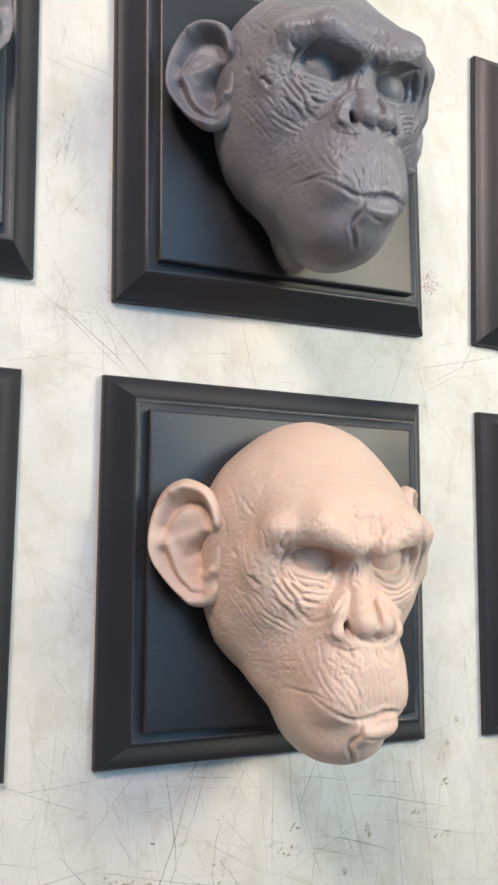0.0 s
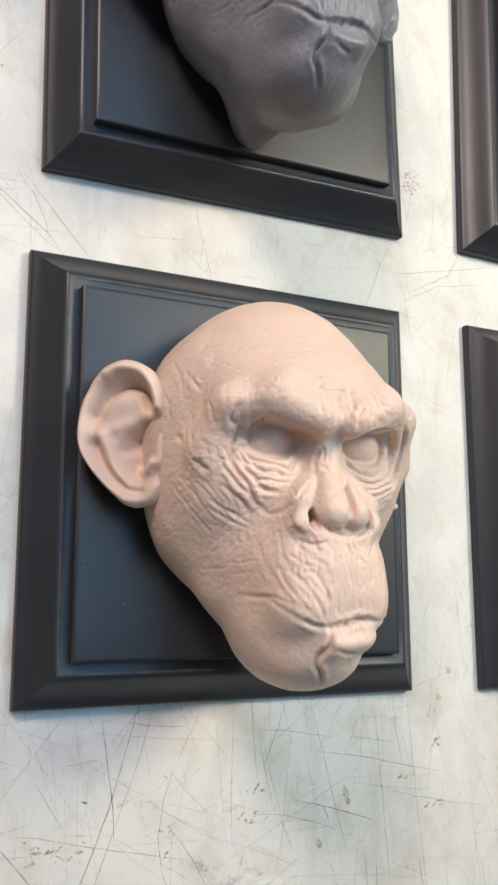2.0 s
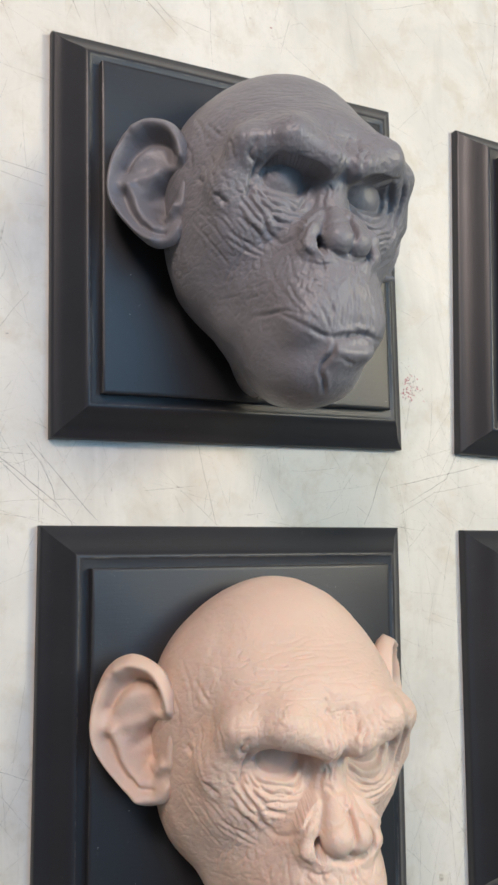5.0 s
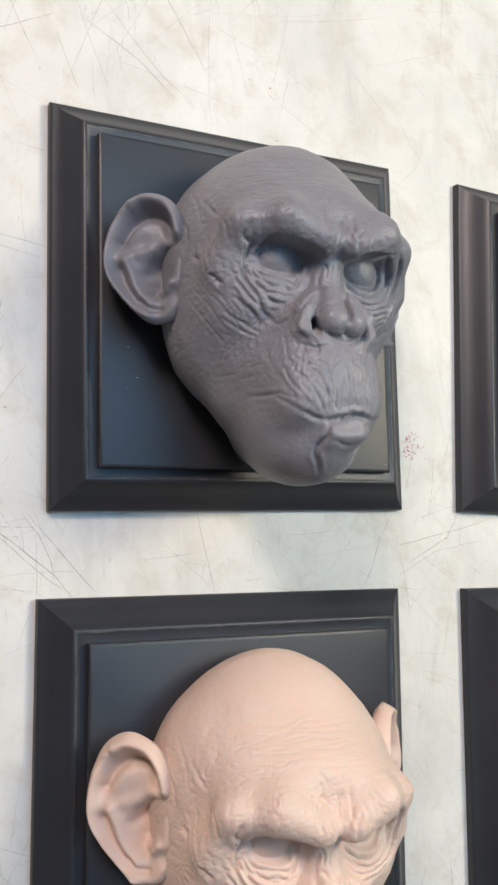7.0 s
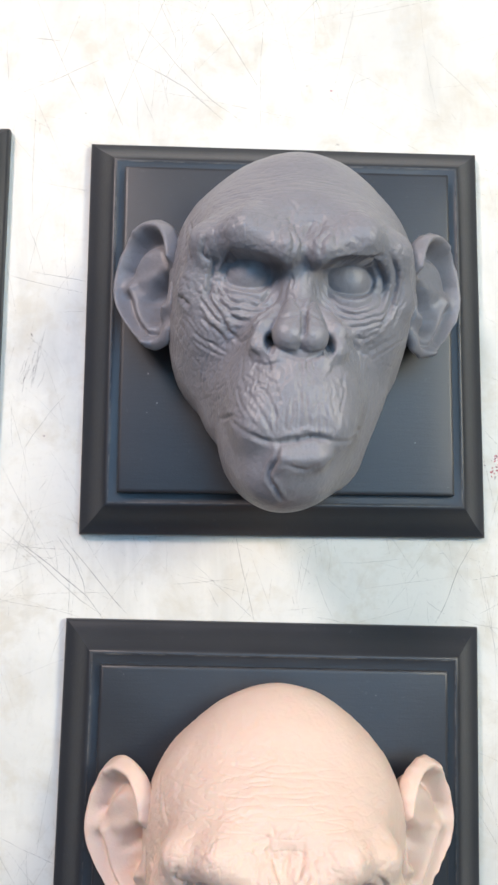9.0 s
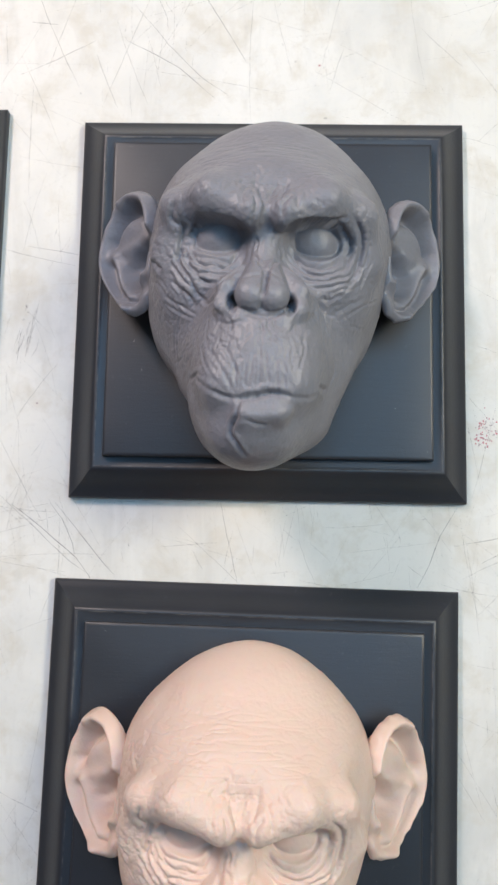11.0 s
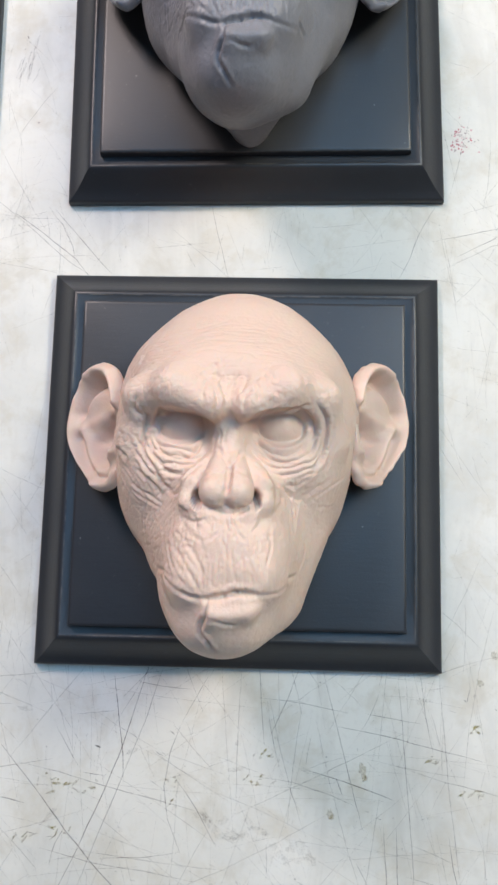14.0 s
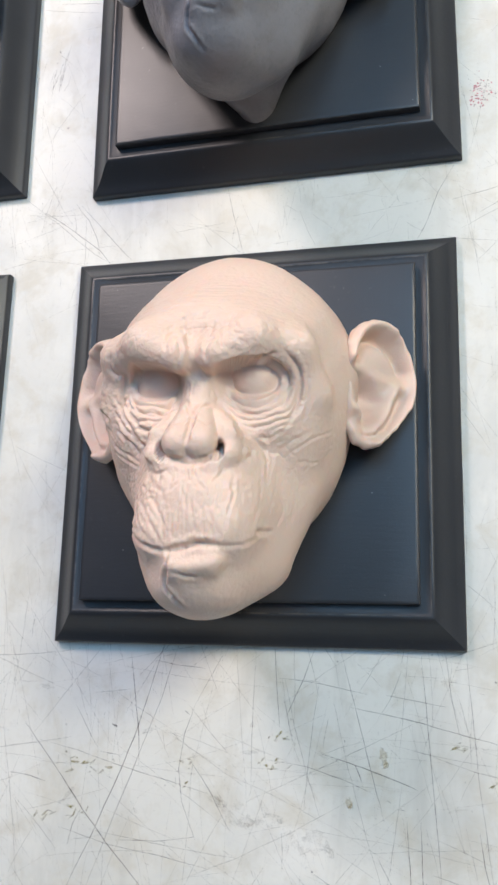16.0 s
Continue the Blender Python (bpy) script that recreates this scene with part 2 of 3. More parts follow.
    k.scratch(0.25, 0.3, (36, 387), (33, 378), (29, 363))
    k.scratch(0.25, 0.25, (77, 400), (100, 378))
    k.scratch(0.25, 0.3, (-98, 380), (-90, 361), (-85, 350))
    k.scratch(0.3, 0.3, (-135, 398), (-120, 397))
    k.scratch(0.3, 0.35, (-128, 271), (-100, 267))
    k.scratch(0.3, 0.3, (-138, 143), (-117, 126), (-95, 107), (-82, 99))
    k.scratch(0.3, 0.3, (98, 122), (143, 132), (167, 138))
    k.scratch(0.3, 0.3, (102, 106), (129, 120), (167, 127))
    k.scratch(0.3, 0.3, (111, 114), (138, 128), (153, 156))


def loose_scratches(k, count, where, longest, widths):
    """Chance scratches over a stretch of the bench, most of them running a few common ways."""
    x0, y0, x1, y1 = where
    for _ in range(count):
        x, y = random.uniform(x0, x1), random.uniform(y0, y1)
        way = radians(random.choice((85, 95, 100, 60, 15, -15, -35, 120)) + random.gauss(0, 12))
        length, bend = random.uniform(0.12, 1) ** 2 * longest, random.uniform(-0.12, 0.12)
        pts = []
        for i in range(4):
            f = i / 3
            pts.append((x + length * f * math.cos(way + bend * f), y + length * f * math.sin(way + bend * f)))
        k.scratch(random.uniform(*widths), 1, *pts)


def bench_marks(top):
    k = Marks()
    long_scratches(k)
    k.done("scratch", mark("dirt_in_deep_scratches", (0.13, 0.12, 0.11), 0.36, 0.72, 0.47), top, "long dark scratches")
    k = Marks()
    loose_scratches(k, 620, (-190, -260, 190, -95), 95, (0.16, 0.42))
    loose_scratches(k, 190, (-160, 95, 160, 150), 60, (0.16, 0.36))
    loose_scratches(k, 150, (98, -100, 150, 340), 70, (0.16, 0.36))
    loose_scratches(k, 100, (-150, -100, -98, 340), 70, (0.16, 0.36))
    loose_scratches(k, 300, (-200, 335, 260, 520), 95, (0.16, 0.36))
    k.done("fine_scratch", mark("dirt_in_fine_scratches", (0.23, 0.205, 0.165), 0.05, 0.36, 0.5), top, "faint grey scratches")
    k = Marks()
    for _ in range(260):
        x, y = random.uniform(-190, 200), random.choice((random.uniform(-260, -95), random.uniform(-260, 480)))
        r = random.uniform(0.12, 0.5)
        k.fleck(x, y, r, r * random.uniform(0.4, 1), random.uniform(0, 180))
    for x, y, r in ((-126, 238, 0.9), (-125, 235, 0.7), (-127, 231, 0.8), (-124, 229, 0.5), (104, 137, 0.5), (27, 347, 0.9), (10, 379, 0.7), (117, -111, 0.9)):
        k.fleck(x, y, r, r * 0.6, random.uniform(0, 180))
    for _ in range(16):
        x, y = random.gauss(-124, 4), random.gauss(230, 6)
        k.scratch(random.uniform(0.2, 0.6), 1, (x, y), (x - 1.2, y - 5), (x - random.uniform(1, 4), y - random.uniform(8, 16)))
    k.done("dirt_speck", mark("dark_specks", (0.08, 0.07, 0.06), 0.12, 0.6, 0.5), top, "small dark specks and smudges")
    k = Marks()
    for _ in range(70):
        k.fleck(random.gauss(113, 3.2), random.gauss(180, 4.2), random.uniform(0.2, 0.8), random.uniform(0.2, 0.5), random.uniform(0, 180))
    for x, y, r in ((-117, 187, 0.6), (23, 377, 0.6), (24, 372, 0.3)):
        k.fleck(x, y, r, r * 0.8)
    k.done("paint_speck", mark("red_paint_specks", (0.72, 0.20, 0.25), 0.3, 0.75, 0.4), top, "sprinkled red paint specks")
    k = Marks()
    for x, y, rx, ry, n in ((10, -154, 7, 3, 9), (18, -142, 6, 1.6, 6), (-77, -158, 13, 4, 14), (-29, -156, 3, 3, 4), (-29, -166, 2, 3, 3),
                            (111, -157, 6, 1.6, 7), (118, -127, 2, 2.5, 5), (99, -142, 3, 2, 5), (-100, -184, 4, 1.6, 5), (-84, -180, 5, 2, 6)):
        for _ in range(n):
            k.fleck(random.gauss(x, rx * 0.6), random.gauss(y, ry * 0.6), random.uniform(0.4, 2.4), random.uniform(0.25, 0.7), random.gauss(20, 35))
    k.done("dried_glue", mark("olive_dried_glue", (0.42, 0.37, 0.13), 0.28, 0.65, 0.5), top, "olive and yellowish dried drips")
    k = Marks()
    for x, y, rx, ry in ((63, -148, 1.9, 3.6), (64, -151, 1.4, 2.2), (120, -105, 1.8, 2.2), (127, -91, 1.5, 1.9), (47, -168, 1.7, 2.2), (48, -170, 1.2, 1.2)):
        k.fleck(x, y, rx, ry, 12, 0.5)
    k.done("brown_stain", mark("brown_stains", (0.52, 0.42, 0.22), 0.22, 0.36, 0.45), top, "pale brown stains")
    k = Marks()
    for i in range(22):
        x = -14 + 2.5 * i
        k.fleck(x, -180 - 0.25 * (x - 12) + random.gauss(0, 4), random.uniform(2, 5), random.uniform(0.8, 2.2), random.gauss(-25, 25), 0.55)
    for _ in range(26):
        k.fleck(random.uniform(-180, 180), random.uniform(-240, -110), random.uniform(1.5, 6), random.uniform(0.5, 1.5), random.gauss(0, 40))
    k.done("grey_smear", mark("grey_smears", (0.40, 0.35, 0.32), 0.05, 0.18, 0.52), top, "greyish rubbed smears")


bench_marks(bench())


# ---- plaques ----
# rings of the moulded edge: inset from the rim, height, half-round corners
RIM = ((0.0, 0.0), (0.0, 0.0040), (0.0004, 0.0048), (0.0013, 0.0054), (0.0030, 0.0064), (0.0050, 0.0081), (0.0070, 0.0103),
       (0.0090, 0.0128), (0.0108, 0.0152), (0.0122, 0.0168), (0.0131, 0.0176), (0.0138, 0.0180), (0.0146, 0.0181),
       (0.0151, 0.0179), (0.0160, 0.0176), (0.0215, 0.0174))
PANEL = ((0.0195, 0.0150), (0.0195, 0.0214), (0.0197, 0.0220), (0.0202, 0.0223), (0.0212, 0.0224))


def ringed(name, profile, worn):
    """A square solid whose edge follows the profile of insets and heights."""
    half, verts, faces = 0.1, [], []
    corners = ((-1, -1), (1, -1), (1, 1), (-1, 1))
    steps = 10
    for inset, z in profile:
        h = half - inset
        for k in range(4):
            (ax, ay), (bx, by) = corners[k], corners[(k + 1) % 4]
            for s in range(steps):
                f = s / steps
                verts.append((h * (ax + (bx - ax) * f), h * (ay + (by - ay) * f), z))
    n = 4 * steps
    for r in range(len(profile) - 1):
        for k in range(n):
            faces.append((r * n + k, r * n + (k + 1) % n, (r + 1) * n + (k + 1) % n, (r + 1) * n + k))
    faces.append(tuple((len(profile) - 1) * n + k for k in range(n)))
    faces.append(tuple(reversed(range(n))))
    me = mesh_of(name, verts, faces, [WOOD, WORN_HIGHLIT])
    # edge rings: wear and the edge highlight, both put into the colour
    for r in worn:
        for k in range(n):
            me.polygons[r * n + k].material_index = 1
    me.set_sharp_from_angle(angle=radians(35))
    return me


RIM_MESH, PANEL_MESH = ringed("moulded_base", RIM, (12,)), ringed("raised_panel", PANEL, (1,))
LINT = mark("pale_lint", (0.75, 0.74, 0.70), 0.5, 0.9, 0.2)


def plaque(x, y, turn, label):
    ob = new("plaque")
    ob.matrix_world = pose(x, y, 0, 0, 0, turn)
    for name, me in (("moulded_base", RIM_MESH), ("raised_panel", PANEL_MESH)):
        new(name, me).parent = ob
    k = Marks()
    for _ in range(22):
        k.fleck(random.uniform(-78, 78), random.uniform(-78, 78), random.uniform(0.08, 0.32), random.uniform(0.08, 0.2), random.uniform(0, 180))
    dust = k.done("dust_fleck", LINT, ob, "pale dust flecks")
    dust.location.z = 0.0224
    return tagged(ob, label, "plaque", group="display plaques on the bench")


plaque(0.0, -0.001, 0.3, "square black wooden plaque with moulded edge under pink sculpture")
plaque(0.0012, 0.241, 1.2, "square black wooden plaque with moulded edge under grey sculpture")
plaque(0.246, -0.0015, 0.0, "bare black plaque with moulded edge, next to pink sculpture")
plaque(0.247, 0.2405, -1.4, "black wooden plaque, moulded edge, scuffed, next to grey sculpture")
plaque(-0.243, -0.003, 0.0, "black wooden plaque with moulded edge, shadowed, near pink sculpture")
plaque(-0.241, 0.243, 1.1, "black wooden plaque with moulded edge carrying a second grey sculpture")


# ---- the sculpture: one mesh ----
def hash_noise(p, seed=0):
    """Smooth value noise at the points p, from -1 to 1."""
    i = np.floor(p).astype(np.int64)
    f = p - i
    f = f * f * (3 - 2 * f)
    total = np.zeros(len(p))
    for dx in (0, 1):
        for dy in (0, 1):
            for dz in (0, 1):
                h = ((i[:, 0] + dx) * 374761393 + (i[:, 1] + dy) * 668265263 + (i[:, 2] + dz) * 2147483647 + seed * 974634777) & 0xFFFFFFFF
                h = ((h ^ (h >> 13)) * 1274126177) & 0xFFFFFFFF
                h = ((h ^ (h >> 16)) & 0xFFFF) / 32767.5 - 1
                w = (f[:, 0] if dx else 1 - f[:, 0]) * (f[:, 1] if dy else 1 - f[:, 1]) * (f[:, 2] if dz else 1 - f[:, 2])
                total += w * h
    return total


def ellipsoid(p, c, r):
    q = (p - np.array(c)) / np.array(r)
    k0 = np.sqrt((q * q).sum(1)) + 1e-9
    q = q / np.array(r)
    k1 = np.sqrt((q * q).sum(1)) + 1e-9
    return k0 * (k0 - 1) / k1


def capsule(p, a, b, ra, rb):
    a, b = np.array(a), np.array(b)
    d = b - a
    t = np.clip(((p - a) @ d) / (d @ d), 0, 1)
    q = p - a - t[:, None] * d
    return np.sqrt((q * q).sum(1)) - (ra + (rb - ra) * t)


def join(a, b, k):
    h = np.maximum(k - np.abs(a - b), 0) / k
    return np.minimum(a, b) - h * h * k * 0.25


def carve(a, b, k):
    return -join(-a, b, k)


def head_form(p):
    """Signed distance of the plain form of the head, metres, plaque's middle at the origin."""
    d = ellipsoid(p, (-0.0008, 0.0175, 0.041), (0.0565, 0.0545, 0.051))
    d = join(d, ellipsoid(p, (0.0003, 0.0425, 0.042), (0.0315, 0.0318, 0.034)), 0.012)
    d = join(d, ellipsoid(p, (-0.003, -0.013, 0.042), (0.0525, 0.0475, 0.043)), 0.012)
    # muzzle, jaw and chin
    d = join(d, ellipsoid(p, (-0.0012, -0.044, 0.066), (0.0318, 0.036, 0.0395)), 0.016)
    d = join(d, ellipsoid(p, (-0.0035, -0.066, 0.070), (0.0250, 0.0240, 0.029)), 0.012)
    d = join(d, capsule(p, (0.0240, -0.036, 0.058), (0.0170, -0.0640, 0.060), 0.0140, 0.0130), 0.010)
    d = join(d, capsule(p, (-0.014, -0.0565, 0.0945), (0.010, -0.0555, 0.0945), 0.0115, 0.0115), 0.010)
    d = join(d, capsule(p, (-0.0045, -0.0710, 0.1008), (0.0060, -0.0695, 0.1004), 0.0058, 0.0056), 0.005)
    d = join(d, ellipsoid(p, (-0.004, -0.0765, 0.0830), (0.0165, 0.0110, 0.0160)), 0.008)
    neck = capsule(p, (-0.021, -0.046, 0.052), (-0.001, -0.0695, 0.014), 0.0165, 0.0055)
    neck = join(neck, capsule(p, (0.016, -0.046, 0.052), (0.002, -0.0695, 0.014), 0.0165, 0.0055), 0.008)
    d = join(d, neck, 0.006)
    for s in (-1, 1):
        x = -0.0015
        # socket, brow from temple to knot, eyeball, bag and cheekbone
        d = join(d, ellipsoid(p, (x + s * 0.0340, -0.0060, 0.0670), (0.0130, 0.0190, 0.0165)), 0.012)
        d = carve(d, ellipsoid(p, (x + s * 0.0215, 0.0055, 0.0985), (0.0168, 0.0125, 0.0170)), 0.0035)
        d = join(d, capsule(p, (x + s * 0.0440, 0.0020, 0.0765), (x + s * 0.0385, 0.0180, 0.0870), 0.0046, 0.0056), 0.012)
        d = join(d, capsule(p, (x + s * 0.0385, 0.0180, 0.0870), (x + s * 0.0230, 0.0195, 0.0978), 0.0056, 0.0080), 0.009)
        d = join(d, capsule(p, (x + s * 0.0230, 0.0195, 0.0980), (x + s * 0.0072, 0.0120, 0.1015), 0.0078, 0.0066), 0.005)
        d = join(d, ellipsoid(p, (x + s * 0.0215, -0.0095, 0.0800), (0.0150, 0.0112, 0.0100)), 0.005)
        d = join(d, ellipsoid(p, (x + s * 0.0208, 0.0062, 0.0785), (0.0106, 0.0102, 0.0112)), 0.0008)
    # the forehead fills up behind the brow
    d = join(d, ellipsoid(p, (-0.001, 0.0275, 0.0680), (0.0400, 0.0190, 0.0320)), 0.012)
    # bridge, then the tip in two lobes, wings and nostrils
    d = join(d, capsule(p, (-0.002, 0.012, 0.0900), (-0.002, -0.012, 0.0940), 0.0054, 0.0058), 0.008)
    d = join(d, ellipsoid(p, (-0.002, -0.0420, 0.0840), (0.0235, 0.0150, 0.0215)), 0.010)
    d = join(d, ellipsoid(p, (-0.002, -0.0245, 0.0910), (0.0195, 0.0130, 0.0125)), 0.008)
    for s in (-1, 1):
        x = -0.0018
        for a, b in (((0.0095, -0.0120, 0.0955), (0.0148, -0.0195, 0.0985)), ((0.0148, -0.0195, 0.0985), (0.0154, -0.0275, 0.1000)),
                     ((0.0154, -0.0275, 0.1000), (0.0090, -0.0330, 0.1015))):
            d = join(d, capsule(p, (x + s * a[0], a[1], a[2]), (x + s * b[0], b[1], b[2]), 0.0033, 0.0036), 0.0030)
        d = carve(d, capsule(p, (x + s * 0.0112, -0.0258, 0.1080), (x + s * 0.0090, -0.0245, 0.0880), 0.0030, 0.0026), 0.0018)
    for s in (-1, 1):
        d = join(d, capsule(p, (-0.0018 + s * 0.0028, -0.0115, 0.0980), (-0.0018 + s * 0.0044, -0.0238, 0.1040), 0.0044, 0.0066), 0.0010)
    return d


def smooth_line(pts, step=0.00035):
    """Points close together along a curve through pts."""
    pts = np.array(pts, float)
    pts = np.vstack([2 * pts[0] - pts[1], pts, 2 * pts[-1] - pts[-2]])
    out = []
    for a, b, c, d in zip(pts, pts[1:], pts[2:], pts[3:]):
        n = max(2, int(np.linalg.norm(c - b) / step))
        t = np.linspace(0, 1, n, endpoint=False)[:, None]
        out.append(0.5 * (2 * b + (c - a) * t + (2 * a - 5 * b + 4 * c - d) * t ** 2 + (3 * b - a - 3 * c + d) * t ** 3))
    return np.vstack(out + [pts[-2:-1]])


class Modelling:
    """Works creases and swellings into a surface; widths, depths and places in millimetres."""

    def __init__(self, p):
        self.p = p
        self.rise, self.gain = np.zeros(len(p)), 1.35
        self.order = np.argsort(p[:, 0])
        self.xs = p[self.order, 0]

    def slab(self, lo, hi):
        """Indices of the points whose x lies between lo and hi."""
        return self.order[np.searchsorted(self.xs, lo):np.searchsorted(self.xs, hi)]

    def settle(self, pts):
        """The places of the surface nearest to pts, as seen from the front."""
        out = []
        for c in np.array(pts) / 1000:
            pick = self.slab(c[0] - 0.003, c[0] + 0.003)
            q = (self.p[pick] - c) * np.array((1, 1, 0.35))
            out.append(self.p[pick[np.argmin((q * q).sum(1))]])
        return np.array(out)

    def near(self, line, reach):
        lo, hi = line.min(0) - reach, line.max(0) + reach
        pick = self.slab(lo[0], hi[0])
        pick = pick[((self.p[pick] > lo) & (self.p[pick] < hi)).all(1)]
        q = self.p[pick]
        best, at = np.full(len(q), 1.0), np.zeros(len(q))
        for i, c in enumerate(line):
            d = ((q - c) ** 2).sum(1)
            hit = d < best
            best[hit], at[hit] = d[hit], i
        return pick, np.sqrt(best), at / max(1, len(line) - 1)

    def crease(self, wide, deep, *pts):
        line = smooth_line(self.settle(pts))
        w, d = wide / 1000, self.gain * deep / 1000
        pick, dist, at = self.near(line, 5 * w)
        fade = np.clip(np.minimum(at, 1 - at) * 5 + 0.25, 0, 1) if len(line) > 12 else 1.0
        dist = dist * (1 + 0.25 * hash_noise(self.p[pick] * 900, 5))
        cut = -d * np.exp(-dist / w) + 0.30 * d * np.exp(-((dist - 2.2 * w) / (1.2 * w)) ** 2)
        self.rise[pick] += cut * fade

    def swell(self, wide, high, *pts):
        line = smooth_line(self.settle(pts))
        pick, dist, at = self.near(line, 3 * wide / 1000)
        self.rise[pick] += high / 1000 * np.exp(-(dist / (wide / 1000)) ** 2)


def eye_folds(k):
    k.crease(1.0, 1.4, (-28.9, 12.3, 95.9), (-32.1, 9.5, 87.9), (-33.5, 5.3, 82.6))
    k.crease(0.7, 0.6, (-33.6, 2.1, 82.2), (-29.9, -5.8, 85.6), (-22.3, -9.3, 88.5), (-16.5, -7.2, 87.9), (-12.7, -0.2, 83.8))
    k.crease(0.8, 0.8, (-35.2, 0.7, 83), (-33.3, -7.4, 87.1), (-27.7, -14, 91.2), (-21.5, -15.5, 93.7), (-16, -13.4, 96.3))
    k.crease(0.9, 0.9, (-38.6, -3.4, 84.6), (-37.4, -7.4, 86.5), (-32.5, -14.1, 90.5), (-29.8, -19, 92), (-25.9, -23.1, 93.4), (-22.1, -21.2, 97.1), (-17.4, -16.5, 100.2), (-12.2, -10.9, 96))
    k.crease(1.0, 1.3, (-36.1, 9.3, 88.4), (-37.5, 5.4, 83.8), (-37.9, -0.8, 83.7), (-38.5, -4.2, 84.9))
    k.crease(0.8, 0.7, (-42.2, -4.7, 84.3), (-36.4, -12.7, 88.9), (-31.1, -17.3, 91.6))
    k.crease(0.8, 0.7, (-42.4, -12.2, 85.3), (-34.6, -19, 91), (-30.8, -23.7, 91.5))
    k.crease(0.6, 0.5, (-44.9, -17.2, 78.2), (-37, -23.4, 88.7), (-30.6, -27.2, 91.1))
    k.crease(0.6, 0.5, (-44.2, -20.6, 76.6), (-35.8, -26.9, 87.8), (-29.2, -30.1, 92))
    k.crease(1.0, 0.9, (-40.5, 16.7, 95.8), (-41.4, 11.2, 90.5), (-37.6, 8.8, 87.4))
    k.crease(0.9, 0.9, (-8.1, 17.1, 103.4), (-6.3, 13, 103.8), (-8.1, 7.1, 101))
    k.crease(0.9, 1.1, (-3.3, 10.7, 103), (-4, 17.5, 102.5), (-5.6, 22.9, 97.3))
    k.crease(0.7, 0.6, (-3.4, 14.2, 103.3), (-0.3, 20.7, 99.8), (2.2, 24.8, 93.7))
    k.crease(0.9, 0.9, (4.4, 8.8, 102.7), (4.7, 13.6, 104.3), (8, 17.3, 104.1))
    k.crease(1.0, 1.3, (9, 6, 98), (16.3, 9.5, 97), (25.6, 12.3, 96.5), (29.3, 13.1, 95.6))
    k.crease(0.8, 0.6, (9, -0.1, 86.4), (13.2, -6.3, 87.2), (19.2, -9.9, 88.3), (26.3, -10.4, 87.9))
    k.crease(1.1, 1.4, (26.3, 12, 95.5), (30.6, 9.8, 88.2), (32.9, 6.1, 82.9), (32, 0.6, 81.9))
    k.crease(0.9, 1.0, (33.8, 14.2, 95.3), (37.9, 8.1, 85.8), (37.5, -2.5, 83.5), (34.8, -9.2, 86.6), (32.9, -14, 89))
    k.crease(0.8, 0.7, (15.7, -12.3, 92), (18.1, -17.4, 97.3), (24.1, -19, 90.8), (31, -16.4, 90.2))
    k.crease(0.8, 0.5, (21, -19.3, 92.1), (24.2, -23.7, 90.9), (26.2, -30, 89.1), (25.7, -38.3, 89.9))


def nose_folds(k):
    k.crease(0.9, 1.8, (-0.7, -12.8, 107.7), (-0.9, -17.7, 110), (-1, -22.1, 109.4), (-1.2, -24.6, 107.9))
    k.crease(0.7, 0.6, (-0.6, -13.6, 108.3), (-3.5, -9.2, 103.2), (-5.9, -5.6, 99.8))
    k.crease(0.7, 0.6, (-0.6, -13.6, 108.3), (2.2, -9, 102.7), (4.3, -6.5, 99.6))
    k.crease(0.8, 0.6, (-0.6, -14.3, 108.9), (-7.1, -16.7, 109.9), (-12.5, -19.7, 102.5))
    k.crease(0.8, 0.6, (-0.6, -14.3, 108.9), (5.8, -16.4, 109.7), (9.6, -18.8, 104.8))
    k.crease(1.1, 1.0, (-17.8, -32.3, 101.2), (-21.5, -26.3, 98.7), (-20, -20.1, 100.5), (-14.2, -14.4, 98.2))
    k.crease(1.1, 1.0, (18.5, -30.7, 96.8), (21.1, -24.4, 93.4), (17.5, -19.1, 100.6), (12.3, -14.6, 97.9))
    k.crease(1.0, 0.9, (-7.9, -30.6, 104.2), (-0.1, -32.3, 105), (8.2, -29.8, 101.8))
    k.crease(0.5, 0.4, (-1.7, -32.8, 105.4), (-0.9, -39, 106.8))
    k.crease(0.5, 0.5, (1, -32.2, 104.9), (1.4, -37.8, 106.3))


